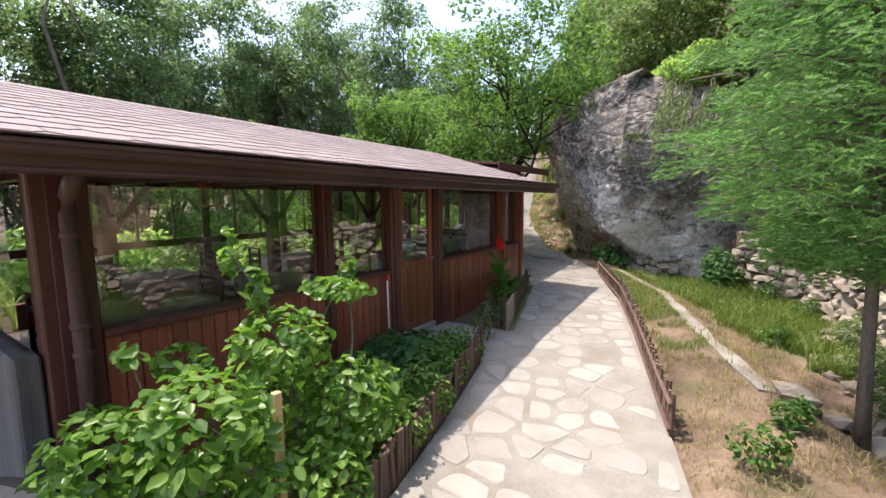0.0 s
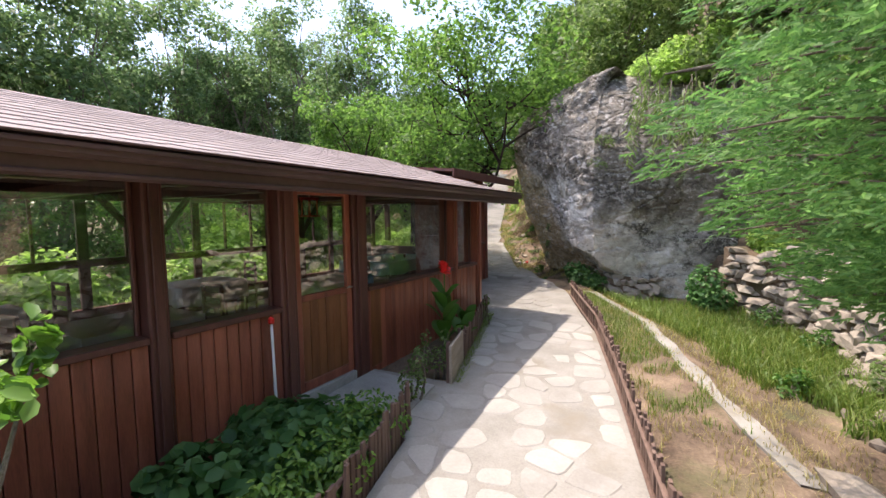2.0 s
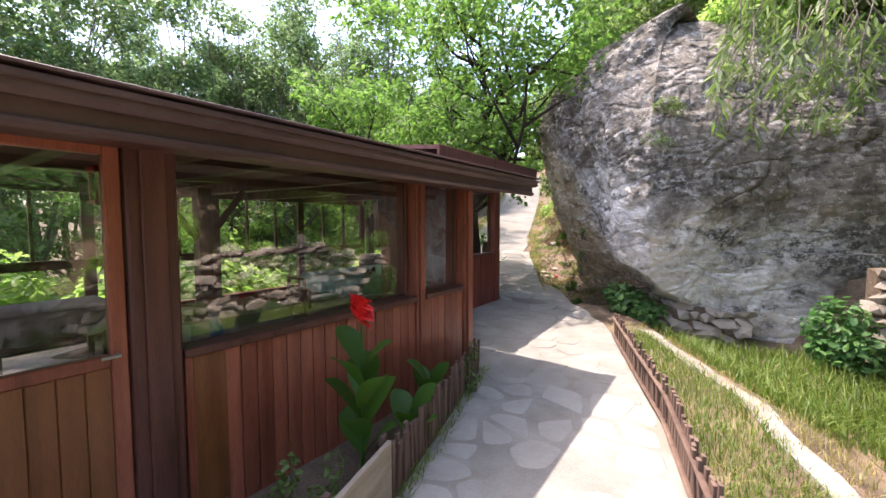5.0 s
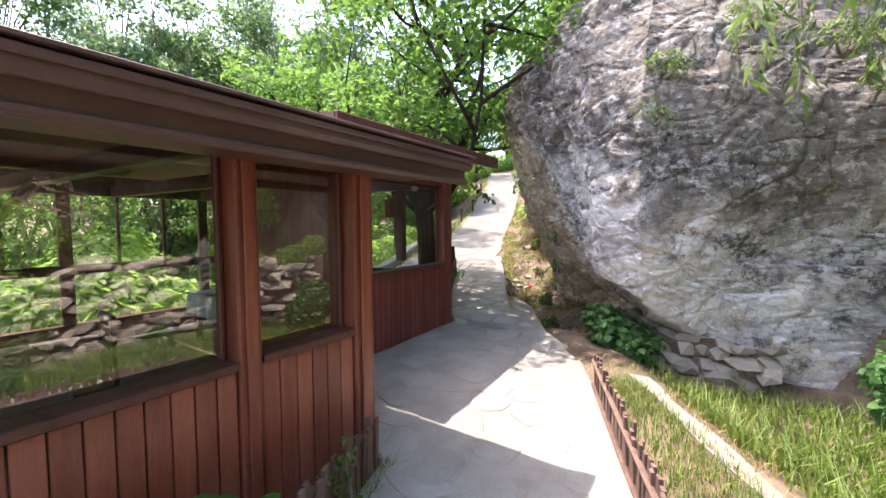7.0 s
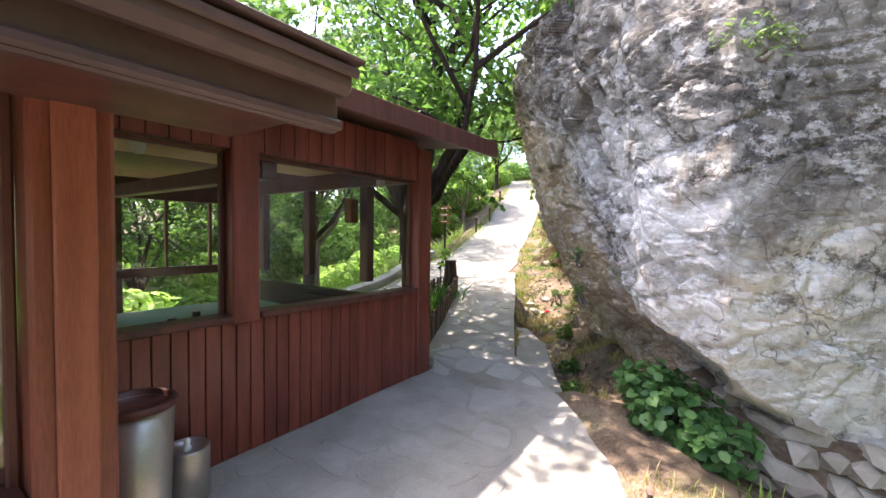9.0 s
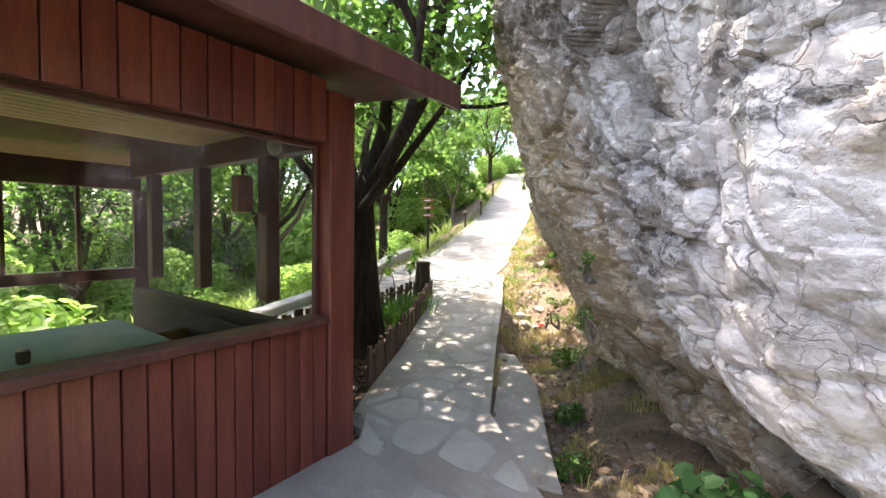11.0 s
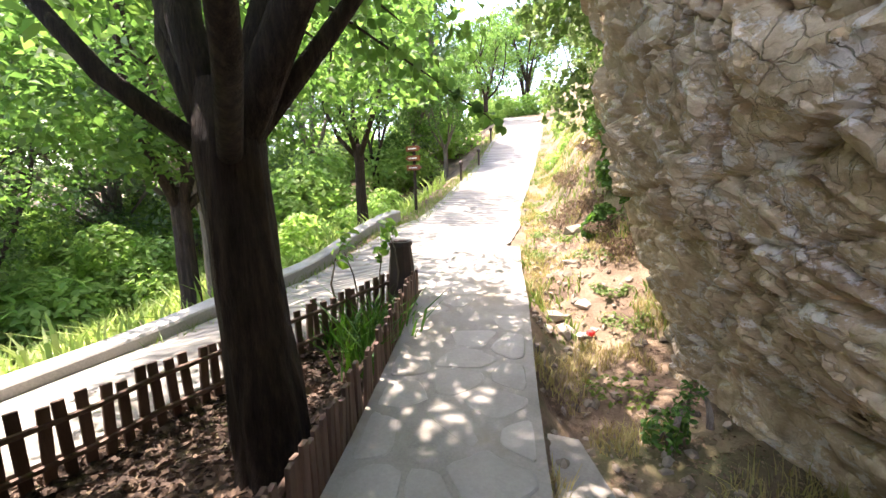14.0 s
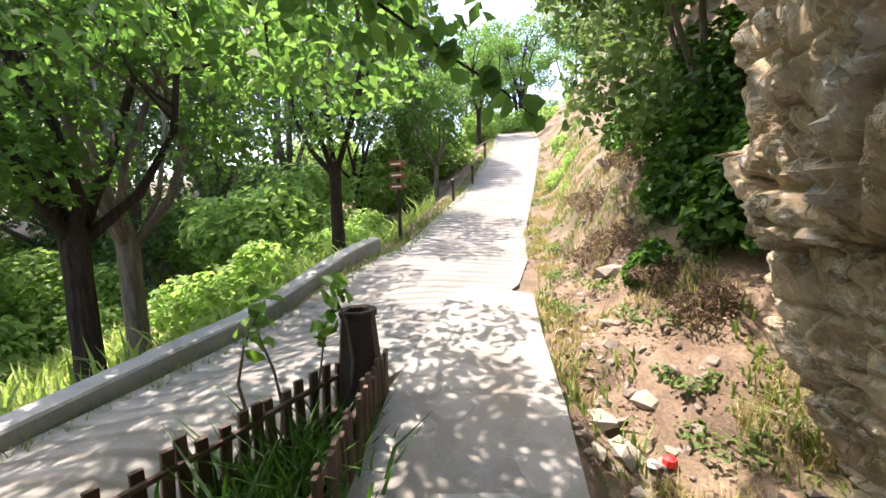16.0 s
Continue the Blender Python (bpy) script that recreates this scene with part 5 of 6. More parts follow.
tagged(link("leaf_litter", leaf_mesh("leaf_litter", ls, rg.normal(size=ls.shape) * 0.35 + np.array((0, 0, 1)), rg.uniform(0.04, 0.09, len(ls)), rg, 0.6), L_litter_shaded), "brown dead leaves lying in the tree bed", "leaf litter", kind="stuff")
ls = np.array(scatter(15000, rg, lambda y: (bank_foot(y) + 0.1, bank_foot(y) + 2.0), 11.8, 20.5, lambda x, y: noise.noise((x * 1.5, y * 1.5, 24)) > -0.25)) + np.array((0, 0, 0.012))
tagged(link("gully_litter", leaf_mesh("gully_litter", ls, rg.normal(size=ls.shape) * 0.3 + np.array((0, 0, 1)), rg.uniform(0.012, 0.042, len(ls)), rg, 0.5), L_litter), "brown dead leaves lying in the gully", "leaf litter", kind="stuff")

# ---- furniture and small things ----
def leg_box(name, x, y, z0, z1, w, m, p):
    part(name, box(x - w, y - w, z0, x + w, y + w, z1, 0.004), m, p)


def chair(place, turn):
    c = thing("dining_chair", "dark wooden dining chair with slatted back", "chair", place, "restaurant chairs")
    c.rotation_euler = (0, 0, radians(turn))
    part("seat", box(-0.2, -0.2, 0.42, 0.2, 0.2, 0.46, 0.012), M_wood_dark, c)
    for x in (-0.18, 0.18):
        for y in (-0.18, 0.18):
            leg_box("leg", x, y, 0, 0.42, 0.018, M_wood_dark, c)
        part("back_post", box(x - 0.018, 0.165, 0.46, x + 0.018, 0.2, 0.95, 0.004), M_wood_dark, c)
    for z in (0.58, 0.7, 0.82):
        part("slat", box(-0.162, 0.172, z, 0.162, 0.192, z + 0.06, 0.004), M_wood_dark, c)
    part("backrest", box(-0.2, 0.17, 0.951, 0.2, 0.195, 0.985, 0.006), M_wood_dark, c)
    return c


def table(place, sx, sy, cloth, label):
    t = thing("dining_table", "dark wooden dining table under a cloth", "table", place, "restaurant tables")
    part("tabletop", box(-sx, -sy, 0.70, sx, sy, 0.735, 0.006), M_wood_dark, t)
    for x in (-sx + 0.06, sx - 0.06):
        for y in (-sy + 0.06, sy - 0.06):
            leg_box("leg", x, y, 0, 0.70, 0.03, M_wood_dark, t)
    bm = box(-sx - 0.02, -sy - 0.02, 0.739, sx + 0.02, sy + 0.02, 0.746, 0.002)
    n = 40
    ring = []
    for k in range(4 * n):
        e, f = divmod(k, n)
        f = f / n * 2 - 1
        x, y = ((f * sx, -sy), (sx, f * sy), (-f * sx, sy), (-sx, -f * sy))[e]
        w = 1 + 0.03 * math.sin(k * 0.9)
        ring.append((bm.verts.new((x * 1.03, y * 1.03, 0.742)), bm.verts.new((x * 1.05 * w, y * 1.05 * w, 0.46 + 0.02 * math.sin(k * 0.35)))))
    for k in range(4 * n):
        a, b = ring[k], ring[(k + 1) % (4 * n)]
        bm.faces.new((a[0], b[0], b[1], a[1]))
    c = tagged(part("tablecloth", bm, cloth), label, "tablecloth", "tablecloths")
    c.location = place
    return t


for x, y in ((-5.0, 1.9), (-5.0, 3.4), (-6.8, 2.6), (-5.2, 6.2), (-6.9, 5.2)):
    table((x, y, -0.02), 0.42, 0.5, M_cloth, "white tablecloth hanging over the table edge")
    for dx, dy, r in ((0.0, 0.68, 0), (0.0, -0.68, 180)):
        chair((x + dx, y + dy, -0.02), r + random.uniform(-12, 12))
table((-6.5, 9.6, -0.02), 0.7, 0.95, M_green_cloth, "glossy pale green cloth on the long table")
for x, y in ((-6.1, 9.2), (-6.3, 9.5), (-6.15, 9.75)):
    j = thing("jar", "small brown glass jar on the green tablecloth", "jar", (x, y, 0.727), "table jars")
    part("jar", lathe([(0.03, 0), (0.036, 0.02), (0.036, 0.07), (0.028, 0.08)], 14), M_clay, j, "", True)
    part("lid", lathe([(0.03, 0.081), (0.03, 0.095), (0.01, 0.1)], 14), M_steel, j)
bench = thing("bench", "carved dark wooden bench below the end window", "bench", (-5.7, 10.68, -0.02))
part("seat", box(-0.9, -0.22, 0.40, 0.7, 0.2, 0.46, 0.01), M_wood_dark, bench)
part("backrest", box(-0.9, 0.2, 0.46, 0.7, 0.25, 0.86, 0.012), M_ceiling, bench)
for x in (-0.85, 0.6):
    part("armrest", box(x, -0.22, 0.46, x + 0.07, 0.2, 0.72, 0.02), M_wood_warm, bench)
    part("leg", box(x, -0.2, 0, x + 0.07, 0.15, 0.40, 0.006), M_wood_dark, bench)
# pillars with braces inside
for y in (1.9, 4.1, 6.4):
    p = thing("pillar", "dark timber pillar with diagonal braces under the roof beams", "pillar", (-6.0, y, -0.02), "pillars")
    part("post", box(-0.08, -0.08, 0, 0.08, 0.08, 2.03, 0.01), M_wood_dark, p)
    for s in (-1, 1):
        part("brace", tube([(0, s * 0.06, 1.45), (0, s * 0.5, 2.02)], 0.045, 6), M_wood_dark, p)
for y, x in ((4.95, -4.1), (2.2, -4.2)):
    l = thing("lantern", "red-framed lantern hanging from the roof beam", "lantern", (x, y, 1.72), "lanterns")
    for dx in (-0.06, 0.06):
        for dy in (-0.06, 0.06):
            part("bar", box(dx - 0.008, dy - 0.008, 0.02, dx + 0.008, dy + 0.008, 0.2, 0.002), M_red, l)
    part("base", box(-0.08, -0.08, 0, 0.08, 0.08, 0.02, 0.004), M_red, l)
    part("cap", box(-0.08, -0.08, 0.2, 0.08, 0.08, 0.23, 0.008), M_red, l)
    part("hook", tube([(0, 0, 0.23), (0, 0, 0.31)], 0.006, 6), M_steel, l)
# a carved orange wooden sign, modelled as a plain box on a rod
hl = thing("hanging_lamp", "orange wooden sign hanging at the window post, modelled as a box", "lamp", (-5.55, 10.88, 1.74))
part("shade", box(-0.06, -0.06, 0, 0.06, 0.06, 0.28, 0.012), M_wood_warm, hl)
part("rod", tube([(0, 0, 0.28), (0, 0, 0.36)], 0.012, 6), M_wood_dark, hl)
for i in range(14):
    x = -4.95 - i * 0.12
    s = part("ceiling_board", box(x - 0.05, 8.1, 2.36, x + 0.05, 11.1, 2.375, 0.004), M_slat, house)
    s.matrix_parent_inverse = Matrix.Translation((-WX, -4, 0))
for i in range(17):
    x = -3.62 - i * 0.13
    z = 2.06 + (-2.75 - x) * 0.2915 - 0.085
    s = part("ceiling_board", box(x - 0.055, 0.75, z, x + 0.055, 7.8, z + 0.014, 0.004), M_slat, house)
    s.matrix_parent_inverse = Matrix.Translation((-WX, -4, 0))
for y in (8.6, 10.8):
    gl = thing("globe_lamp", "small round white globe lamp under the lintel", "lamp", (W2X - 0.42, y, 2.17), "globe lamps")
    part("globe", lathe([(0.01, -0.055), (0.03, -0.047), (0.045, -0.02), (0.048, 0.01), (0.036, 0.045), (0.02, 0.075)], 18), M_white, gl, "", True)
    part("holder", lathe([(0.028, 0.076), (0.032, 0.10), (0.02, 0.155)], 12), M_wood_dark, gl)
# spray bottle on the sill inside
sb = thing("spray_bottle", "blue spray bottle with white trigger on the window sill", "bottle", (WX - 0.16, 5.28, SILL - 0.04))
part("bottle", lathe([(0.035, 0), (0.038, 0.02), (0.036, 0.12), (0.014, 0.16)], 14), surf("blue_plastic", [(0.08, 0.25, 0.5), (0.12, 0.33, 0.6)], 3, 30, 0.3, 0), sb, "", True)
part("trigger", box(-0.012, -0.05, 0.16, 0.012, 0.02, 0.2, 0.006), M_white, sb)
ledge = part("ledge", box(WX - 0.26, 5.03, SILL - 0.1, WX - 0.1, 6.88, SILL - 0.042), M_wood_dark, house)
ledge.matrix_parent_inverse = Matrix.Translation((-WX, -4, 0))
# downpipe at the near corner
dp = thing("downpipe", "dark brown rain downpipe fixed to the corner post", "downpipe", (WX + 0.12, 0.84, 0))
part("pipe", tube([(0.2, 0, 1.96), (0.02, 0, 1.8), (0, 0, 1.7), (0, 0, 0.9), (0, 0, -0.25)], 0.045, 14), M_fascia, dp, "", True)
for z in (1.55, 1.0, 0.82, 0.3):
    part("collar", lathe([(0.05, z), (0.054, z + 0.008), (0.054, z + 0.03), (0.05, z + 0.038)], 16), M_fascia, dp)
# white pole with a red cap
wp = thing("marker_pole", "thin white pole with a red cap against the wall", "pole", (-3.25, 3.72, -0.2))
part("pole", tube([(0.03, 0, 0), (0, 0, 1.02)], 0.012, 10), M_white, wp, "", True)
part("cap", lathe([(0.02, 1.02), (0.026, 1.03), (0.026, 1.06), (0.012, 1.075)], 12), M_red, wp)
# bins beside the set-back wall
b1 = thing("waste_bin", "tall tapered steel waste bin beside the wall", "bin", (-4.14, 8.3, walk_z(-4.1, 8.3)))
part("body", lathe([(0.13, 0), (0.135, 0.01), (0.165, 0.72), (0.15, 0.721), (0.12, 0.06)], 28), M_steel, b1, "", True)
part("rim", lathe([(0.164, 0.715), (0.176, 0.72), (0.178, 0.745), (0.166, 0.752), (0.15, 0.745), (0.15, 0.72)], 28), M_wood_dark, b1, "dark rolled rim", True)
b2 = thing("ashtray_bin", "small dented steel ash bin on the concrete", "bin", (-4.37, 8.62, walk_z(-4.3, 8.6)))
part("body", lathe([(0.11, 0), (0.115, 0.01), (0.118, 0.3), (0.11, 0.31), (0.10, 0.29), (0.02, 0.28)], 24), M_steel, b2, "", True)
part("knob", lathe([(0.02, 0.281), (0.022, 0.30), (0.012, 0.32), (0.02, 0.34), (0.008, 0.355)], 12), M_white, b2, "white knob", True)
# planter board
pb = thing("planter_board", "bleached grey wooden plank edging the planter", "planter", (-2.33, 5.15, -0.08))
pb.rotation_euler = (0, 0, math.atan2(0.6, -0.17))
part("plank", box(0, -0.015, 0, 0.62, 0.015, 0.44, 0.006), surf("bleached_plank", [(0.25, 0.20, 0.15), (0.38, 0.32, 0.25)], 3, 30, 0.85, 0.3, 0.004, stretch=(1, 1, 6)), pb)
for x in (0.02, 0.58):
    part("peg", box(x, 0.018, -0.05, x + 0.05, 0.05, 0.47, 0.004), M_picket, pb)
# clay post at the fence corner
cp = thing("clay_post", "dark brown tapered hollow clay post at the fence corner", "post", (-6.87, 14.8, walk_z(-6.92, 14.8) - 0.05))
part("body", lathe([(0.155, 0), (0.15, 0.35), (0.115, 0.72), (0.128, 0.73), (0.128, 0.77), (0.10, 0.775), (0.085, 0.76), (0.08, 0.55)], 10), M_clay, cp)
# parapet of the lane
PARA = [(-7.9, 6.0), (-8.9, 11.2), (-9.35, 13.4), (-9.75, 14.8), (-10.05, 16.3), (-10.45, 18.2), (-10.7, 19.2)]
bmp = bmesh.new()
rows = []
for (x0, y0), (x1, y1) in zip(PARA, PARA[1:]):
    for k in range(6):
        f = k / 6
        x, y = x0 + (x1 - x0) * f, y0 + (y1 - y0) * f
        z = walk_z(x, y)
        j = 0.012 * noise.noise((x * 3, y * 3, 0))
        rows.append([bmp.verts.new(v) for v in ((x + 0.16, y, z - 0.4), (x + 0.15 + j, y, z + 0.14), (x + 0.13 + j, y, z + 0.165 + j), (x - 0.13, y, z + 0.175 + j), (x - 0.15, y, z + 0.15), (x - 0.17, y, z - 1.2))])
for r0, r1 in zip(rows, rows[1:]):
    for q in range(5):
        bmp.faces.new((r0[q], r0[q + 1], r1[q + 1], r1[q]))
bmp.faces.new(rows[0])
bmp.faces.new(rows[-1][::-1])
tagged(part("parapet", bmp, M_concrete), "low worn concrete parapet along the lane", "parapet", kind="structure")
# signpost and bollard lamps
sp = thing("signpost", "wooden signpost with red-brown arrow boards", "sign", (-10.75, 19.95, walk_z(-10.7, 19.9)))
part("post", tube([(0, 0, -0.1), (0, 0, 1.75)], 0.04, 10), M_bark, sp)
for z, s in ((1.6, 1), (1.36, -1), (1.12, 1)):
    bm = bmesh.new()
    pts = [(-0.22 * s, -0.05, z - 0.07), (0.16 * s, -0.05, z - 0.07), (0.26 * s, -0.05, z), (0.16 * s, -0.05, z + 0.07), (-0.22 * s, -0.05, z + 0.07)]
    f0 = [bm.verts.new(p) for p in pts]
    f1 = [bm.verts.new((x, y + 0.025, zz)) for x, y, zz in pts]
    bm.faces.new(f0)
    bm.faces.new(f1[::-1])
    for q in range(5):
        bm.faces.new((f0[q], f1[q], f1[(q + 1) % 5], f0[(q + 1) % 5]))
    part("arrow_board", bm, M_wood_warm, sp)
    part("lettering", box(-0.15, -0.056, z - 0.015, 0.12, -0.0505, z + 0.015, 0), M_white, sp, "plain pale lettering bar")
for i, (x, y) in enumerate(((-11.9, 24.0), (-12.9, 27.0), (-14.2, 30.5))):
    b = thing("bollard_lamp", "short dark bollard lamp beside the lane", "lamp", (x, y, ground_z(x, y)), "bollard lamps")
    part("post", tube([(0, 0, -0.1), (0, 0, 0.6)], 0.045, 10), M_clay, b)
    part("head", lathe([(0.05, 0.6), (0.075, 0.62), (0.075, 0.7), (0.02, 0.76)], 12), M_clay, b)
# stones by the conifer, litter in the gully
def stone_mesh(seed, rough=0.55):
    bm = bmesh.new()
    bmesh.ops.create_icosphere(bm, subdivisions=1, radius=0.5)
    for v in bm.verts:
        c = v.co.copy()
        m = max(abs(c.x), abs(c.y), abs(c.z))
        v.co = c.lerp(c / m * 0.5, 0.7) * (1 + rough * noise.noise(c * 2.2 + Vector((seed * 3.7, seed, 0))))
    me = bpy.data.meshes.new("stone")
    bm.to_mesh(me)
    bm.free()
    me.materials.append(M_stone)
    return me


STONES = [stone_mesh(i) for i in range(9)]
rs = rand(300)
for x, y, s in ((0.74, 5.0, 0.36), (1.0, 4.9, 0.22), (1.35, 4.75, 0.3),  (-5.35, 15.75, 0.2), (-5.55, 15.95, 0.24), (-5.5, 15.6, 0.13), (-5.2, 15.5, 0.12), (-5.75, 17.0, 0.14), (-3.4, 11.6, 0.12), (-3.9, 12.9, 0.1), (-5.3, 16.2, 0.16), (-5.9, 17.9, 0.3), (-6.5, 20.4, 0.34)):
    o = new("stone", STONES[int(rs.integers(9))])
    o.matrix_basis = pose(x, y, ground_z(x, y) + s * 0.12, rs.uniform(-15, 15), rs.uniform(-15, 15), rs.uniform(0, 360)) @ Matrix.Diagonal((s * 1.2, s, s * 0.6, 1))
    tagged(o, "loose rough grey-brown stone on dry earth", "stone", "loose stones")
o = new("rock", STONES[4])
o.matrix_basis = pose(-2.98, 0.36, 0.02, 8, -6, 30) @ Matrix.Diagonal((0.62, 0.5, 0.9, 1))
tagged(o, "rough upright grey rock beside the building corner", "rock")
rub_v, rub_f = [], []
for i in range(420):
    y = rs.uniform(12.2, 21)
    e = bank_foot(y)
    x = e + 0.06 + abs(rs.normal()) * 0.75
    s = rs.uniform(0.025, 0.09)
    src = STONES[int(rs.integers(9))]
    mm = pose(x, y, ground_z(x, y) + s * 0.1, rs.uniform(0, 360), rs.uniform(-20, 20), rs.uniform(0, 360)) @ Matrix.Diagonal((s * 1.3, s, s * 0.7, 1))
    n0 = len(rub_v)
    rub_v += [mm @ q.co for q in src.vertices]
    rub_f += [tuple(k + n0 for k in f.vertices) for f in src.polygons]
for i in range(80):
    y = rs.uniform(4.6, 8.0)
    x = 1.72 - abs(rs.normal()) * 0.22
    s = rs.uniform(0.06, 0.22)
    src = STONES[int(rs.integers(9))]
    mm = pose(x, y, ground_z(x, y) + 0.35 * max(0, x - 1.3) + s * 0.1, rs.uniform(0, 360), rs.uniform(-20, 20), rs.uniform(0, 360)) @ Matrix.Diagonal((s * 1.3, s, s * 0.75, 1))
    n0 = len(rub_v)
    rub_v += [mm @ q.co for q in src.vertices]
    rub_f += [tuple(k + n0 for k in f.vertices) for f in src.polygons]
tagged(raw("rubble", rub_v, rub_f, M_stone), "small pale stones and rubble strewn over the bank", "rubble", kind="stuff")
rag = thing("litter", "crumpled red and white scrap in the gully", "litter", (-5.08, 15.75, ground_z(-5.08, 15.75)))
part("red_scrap", lathe([(0.02, 0), (0.05, 0.02), (0.045, 0.06), (0.015, 0.075)], 7), M_red, rag)
part("white_scrap", lathe([(0.02, 0), (0.05, 0.012), (0.03, 0.035), (0.01, 0.04)], 6), M_white, rag).location = (-0.09, -0.05, 0)

# ---- dry stone walls ----
def stone_wall(name, label, line, height, size, seed, backing=0.3, limit=300):
    w = thing(name, label, "wall", (line[0][0], line[0][1], 0))
    rng = rand(seed)
    inv = Matrix.Translation(-w.location)
    cum = [0.0]
    for a, b in zip(line, line[1:]):
        cum.append(cum[-1] + math.hypot(b[0] - a[0], b[1] - a[1]))
    xs, ys = [p[0] for p in line], [p[1] for p in line]
    z, count = 0.0, 0
    rest_v, rest_f = [], []
    while z < height:
        h = size * rng.uniform(0.4, 0.7)
        s = rng.uniform(0, size)
        while s < cum[-1]:
            L = size * rng.uniform(0.5, 1.7)
            m = s + L / 2
            x, y = interp(m, cum, xs), interp(m, cum, ys)
            x2, y2 = interp(m + 0.05, cum, xs), interp(m + 0.05, cum, ys)
            top = height * (0.82 + 0.3 * noise.noise((m * 0.8, seed, 0)))
            if z < top and (count >= limit or y < 4.6):
                mm = inv @ pose(x, y, ground_z(x, y) - 0.02 + z + h / 2 + rng.normal() * 0.022, rng.normal() * 12, rng.normal() * 10, math.degrees(math.atan2(y2 - y, x2 - x)) + rng.normal() * 8) @ Matrix.Diagonal((L * 1.12, backing, h * rng.uniform(1.0, 1.6), 1))
                src = STONES[int(rng.integers(9))]
                n0 = len(rest_v)
                rest_v += [mm @ q.co for q in src.vertices]
                rest_f += [tuple(i + n0 for i in f.vertices) for f in src.polygons]
            elif z < top:
                o = new("stone", STONES[int(rng.integers(9))])
                o.parent = w
                o.matrix_basis = inv @ pose(x + rng.normal() * 0.03, y + rng.normal() * 0.03, ground_z(x, y) - 0.02 + z + h / 2 + rng.normal() * 0.022, rng.normal() * 12, rng.normal() * 10, math.degrees(math.atan2(y2 - y, x2 - x)) + rng.normal() * 8) @ Matrix.Diagonal((L * 1.12, backing * rng.uniform(0.8, 1.2), h * rng.uniform(1.0, 1.6), 1))
                count += 1
            s += L
        z += h
    bm = bmesh.new()
    rows = []
    for k in range(60):
        m = cum[-1] * k / 59
        x, y = interp(m, cum, xs), interp(m, cum, ys)
        x2, y2 = interp(min(cum[-1], m + 0.1), cum, xs), interp(min(cum[-1], m + 0.1), cum, ys)
        x1, y1 = interp(max(0, m - 0.1), cum, xs), interp(max(0, m - 0.1), cum, ys)
        t = Vector((x2 - x1, y2 - y1, 0)).normalized()
        n = Vector((t.y, -t.x, 0))
        if n.x < 0 and abs(n.x) > abs(n.y) or (abs(n.y) >= abs(n.x) and n.y < 0):
            n = -n
        g = ground_z(x, y)
        p = Vector((x, y, 0))
        hh = height * (0.82 + 0.3 * noise.noise((m * 0.8, seed, 0))) - 0.06
        rows.append([bm.verts.new(v) for v in (p - n * 0.06 + Vector((0, 0, g - 0.2)), p - n * 0.05 + Vector((0, 0, g + hh)), p + n * 0.4 + Vector((0, 0, g + hh)), p + n * 0.4 + Vector((0, 0, g - 0.2)))])
    for r0, r1 in zip(rows, rows[1:]):
        for q in range(3):
            bm.faces.new((r0[q], r0[q + 1], r1[q + 1], r1[q]))
    bm.transform(inv)
    if rest_v:
        raw("stones", rest_v, rest_f, M_stone, w)["kind"] = "stuff"
    part("core", bm, M_earth, w, "dark earth core between the stones")
    return w


stone_wall("stone_wall", "long dry stone wall of rough grey-brown fieldstones", [(0.45, 11.0), (1.0, 10.3), (1.5, 9.3), (1.75, 7.5), (1.85, 5.0), (1.95, 2.0), (2.05, -1.0)], 1.5, 0.23, 31)
stone_wall("stone_footing", "stacked pale stones packed beneath the boulder", [(-2.2, 11.4), (-1.6, 11.14), (-0.75, 11.02)], 0.55, 0.2, 37, 0.25, 120)


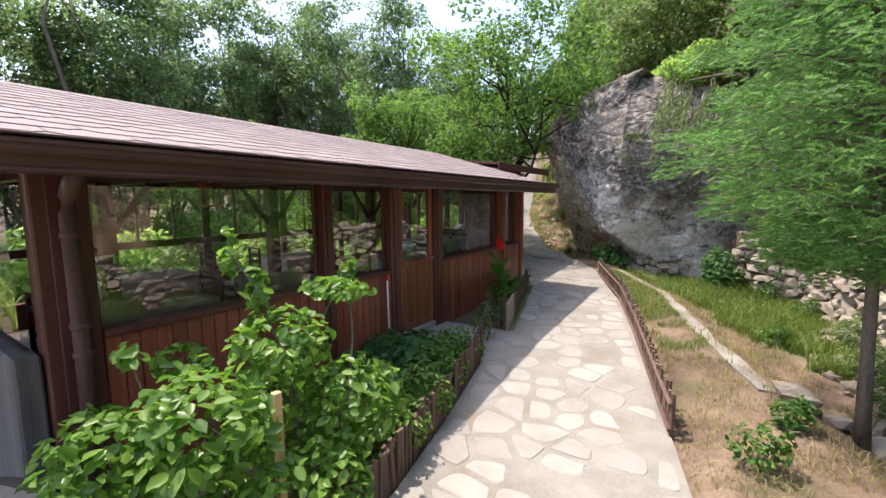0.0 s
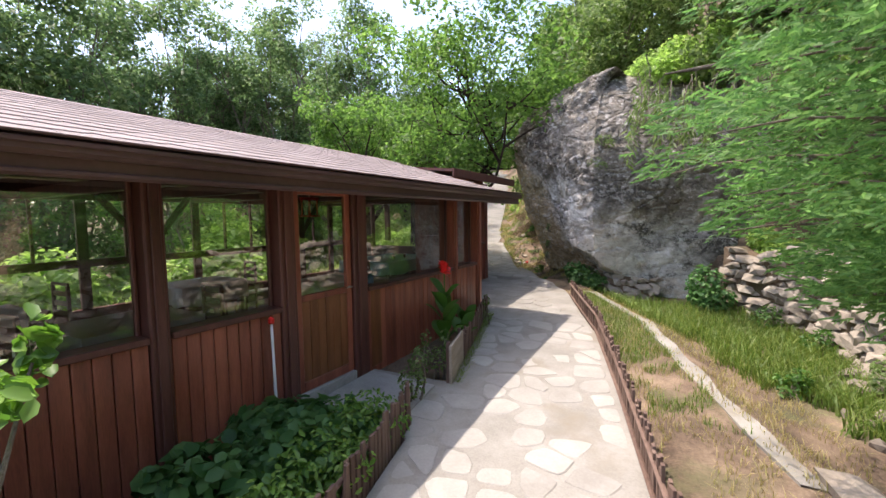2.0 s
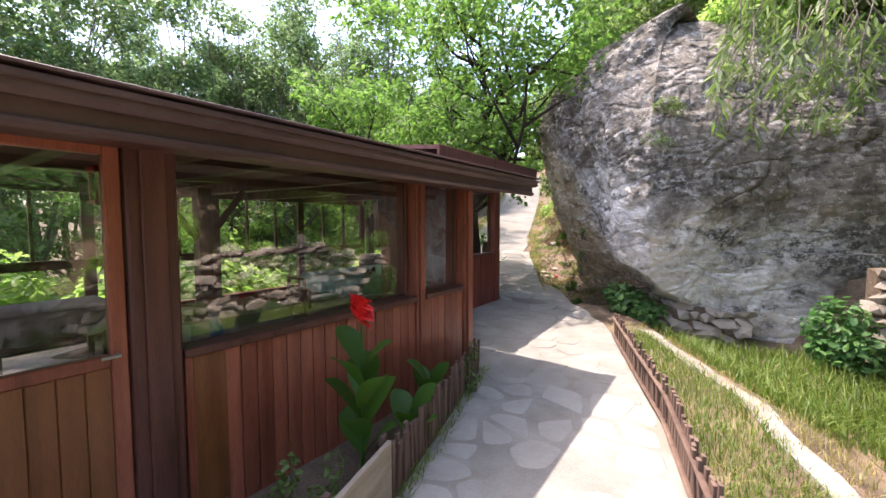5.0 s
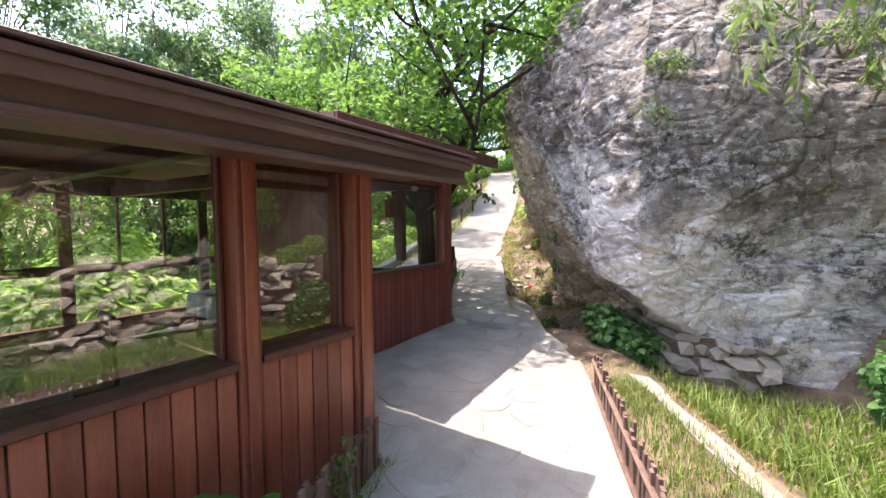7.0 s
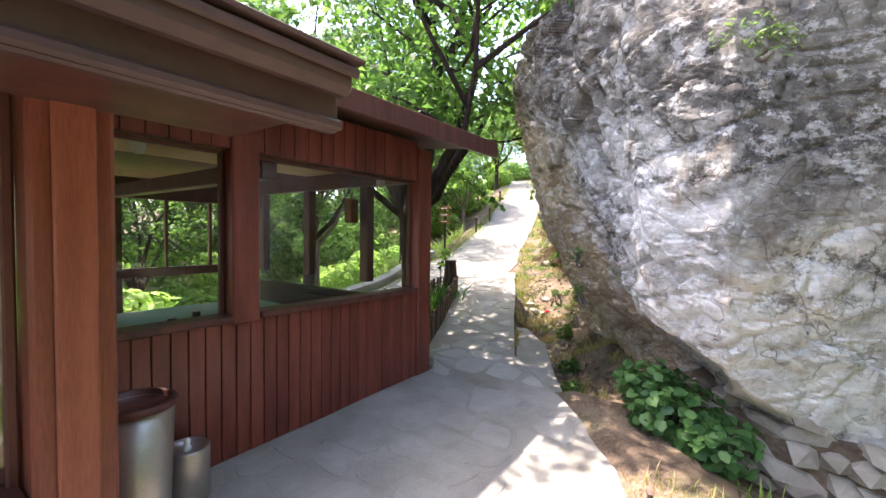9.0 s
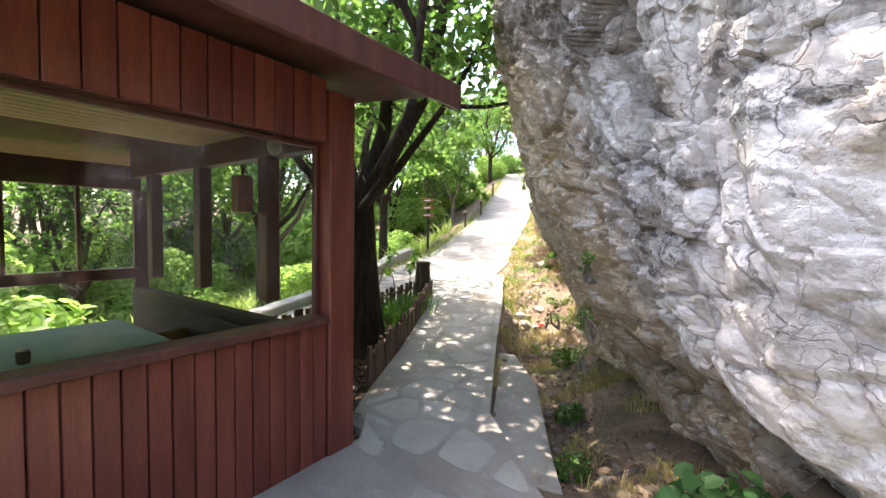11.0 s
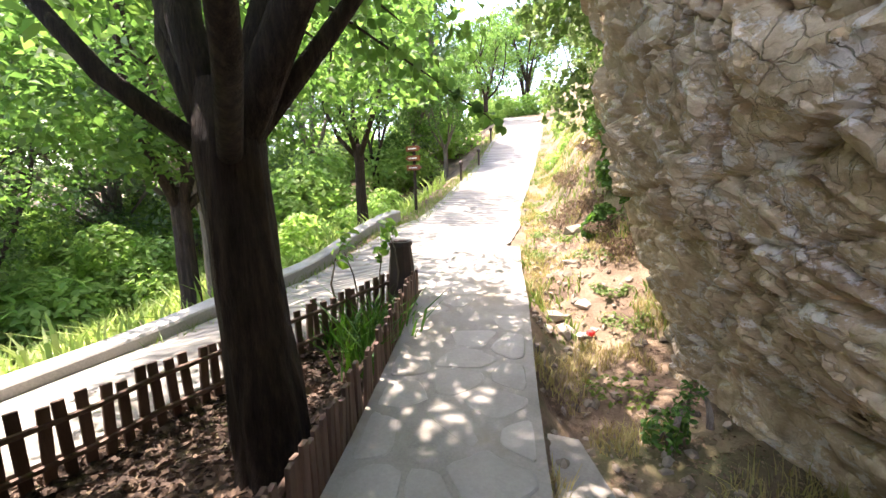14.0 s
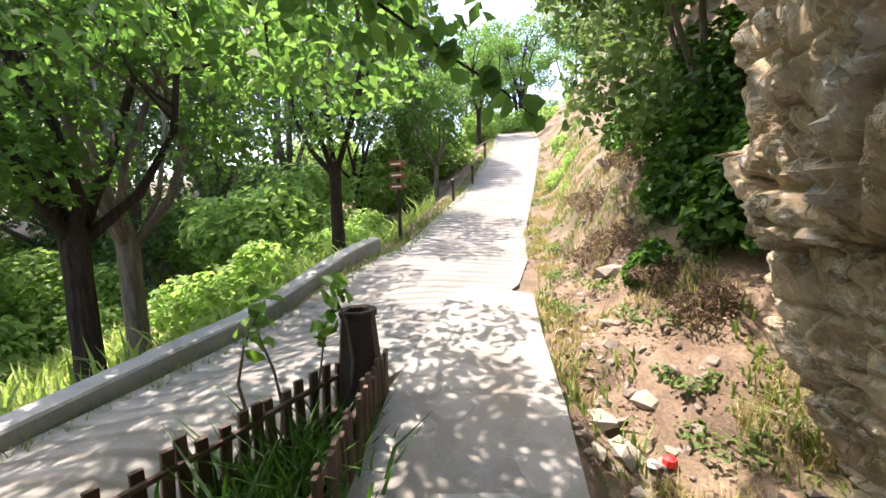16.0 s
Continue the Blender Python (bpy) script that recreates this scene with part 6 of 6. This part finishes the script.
# ---- flagstones ----
def flagstones(y0, y1, pitch, seed, limit, material):
    """Irregular flags: cells round scattered seeds, drawn in from their neighbours and from the path's edges."""
    rng = rand(seed)
    seeds = []
    y = y0
    while y < y1:
        lo, hi = path_left(y), path_right(y)
        if 4.3 < y < 5.2:
            lo = -2.3
        n = max(2, round((hi - lo) / pitch))
        for i in range(n):
            seeds.append((lo + (hi - lo) * (i + 0.5 + rng.uniform(-0.38, 0.38)) / n, y + rng.uniform(-0.36, 0.36) * pitch))
        y += pitch * 0.9
    S = np.array(seeds)
    made = 0
    for i, c in enumerate(S):
        d = np.hypot(*(S - c).T)
        near = [j for j in np.argsort(d)[1:15]]
        poly = [np.array((c[0] + dx, c[1] + dy)) for dx, dy in ((-0.3, -0.24), (0.3, -0.24), (0.3, 0.24), (-0.3, 0.24))]
        shrink = rng.uniform(0.9, 1.07)
        gap = rng.uniform(0.006, 0.022)
        cuts = [((S[j] - c) / d[j], d[j] / 2 - gap) for j in near]
        lo, hi = path_left(c[1]), path_right(c[1])
        for edge, sign in ((path_left, -1), (path_right, 1)):
            if edge is path_left and 4.0 < c[1] < 5.5:
                continue
            t = np.array((edge(c[1] + 0.25) - edge(c[1] - 0.25), 0.5))
            nrm = np.array((t[1], -t[0])) / np.hypot(*t) * sign
            cuts.append((nrm, float(np.dot(np.array((edge(c[1]), c[1])) - c, nrm)) - 0.06))
        for nrm, dist in cuts:
            out = []
            for a, b in zip(poly, poly[1:] + poly[:1]):
                fa, fb = np.dot(a - c, nrm) - dist, np.dot(b - c, nrm) - dist
                if fa <= 0:
                    out.append(a)
                if fa * fb < 0:
                    out.append(a + (b - a) * fa / (fa - fb))
            poly = out
            if len(poly) < 3:
                break
        if len(poly) < 3 or made >= limit or rng.random() < 0.16:
            continue
        # worn round, uneven outline
        pts = [c + (p - c) * rng.uniform(0.86, 1.04) for p in poly]
        for cut in (0.16, 0.25):
            pts = [q for a, b in zip(pts, pts[1:] + pts[:1]) for q in (a * (1 - cut) + b * cut, a * cut + b * (1 - cut))]
        pts = [c + (p - c) * shrink * rng.uniform(0.955, 1.025) for p in pts]
        lift = rng.uniform(0.003, 0.009)
        top = [(p[0] - c[0], p[1] - c[1]) for p in pts]
        n = len(top)
        z0 = path_z(*c)
        vs = [(x * 0.94, y * 0.94, path_z(c[0] + x, c[1] + y) - z0 + lift) for x, y in top] + [(x, y, path_z(c[0] + x, c[1] + y) - z0 + lift - 0.007) for x, y in top] + [(x, y, path_z(c[0] + x, c[1] + y) - z0 - 0.02) for x, y in top]
        fs = [tuple(range(n))] + [(k + n * r, k + n * (r + 1), (k + 1) % n + n * (r + 1), (k + 1) % n + n * r) for k in range(n) for r in (0, 1)]
        me = bpy.data.meshes.new("flagstone")
        me.from_pydata(vs, [], fs)
        me.materials.append(material)
        o = new("flagstone", me)
        o.parent = path
        o.location = (c[0], c[1], z0)
        made += 1


flagstones(0.2, 7.9, 0.33, 7, 170, M_flag)
flagstones(8.1, 11.0, 0.36, 8, 60, M_flag_dull)
flagstones(11.35, 15.6, 0.38, 9, 70, M_flag)


# ---- roof shingles ----
def shingles(eave_x, eave_z, ridge_x, ridge_z, y0, y1, nearest):
    """Courses of cut-cornered bitumen shingles up the near slope; those nearest the eave are pieces, the rest one mesh."""
    rng = rand(55)
    run, rise = eave_x - ridge_x, ridge_z - eave_z
    slope = math.atan2(rise, run)
    length = math.hypot(run, rise)
    L, W, T = 0.26, 0.40, 0.009
    out = [(-W / 2, L), (W / 2, L), (W / 2, 0.06), (W / 2 - 0.07, 0.0), (-W / 2 + 0.07, 0.0), (-W / 2, 0.06)]
    vs = [(-v, u, T) for u, v in out] + [(-v, u, 0.0) for u, v in out]
    fs = [(5, 4, 3, 2, 1, 0)] + [(k, (k + 1) % 6, (k + 1) % 6 + 6, k + 6) for k in range(6)]
    me = bpy.data.meshes.new("shingle")
    me.from_pydata(vs, [], fs)
    me.materials.append(M_shingle)
    all_v, all_f = [], []
    made = 0
    for c in range(int(length / 0.205)):
        s = c * 0.205 - 0.03
        for k in range(int((y1 - y0) / (W + 0.006))):
            y = y0 + (k + 0.5 + 0.5 * (c % 2)) * (W + 0.006)
            if y > y1 - W / 2:
                continue
            lift = 0.006
            m = pose(eave_x - s * math.cos(slope), y, eave_z + s * math.sin(slope) + lift, 0, math.degrees(slope) - 1.6 - (4 if lift > 0.01 else 0), rng.normal() * 0.5)
            if made < nearest and 0.2 < y < 6.0 and c < 14:
                o = new("shingle", me)
                o.parent = house
                o.matrix_parent_inverse = Matrix.Translation((-WX, -4, 0))
                o.matrix_basis = m
                made += 1
            else:
                n = len(all_v)
                all_v += [m @ Vector(v) for v in vs]
                all_f += [tuple(i + n for i in f) for f in fs]
    ob = raw("shingles", all_v, all_f, M_shingle, house)
    ob.matrix_parent_inverse = Matrix.Translation((-WX, -4, 0))
    ob["kind"] = "stuff"


shingles(EAVE_X, EAVE_Z, -5.7, 2.92, -1.5, 8.35, 280)
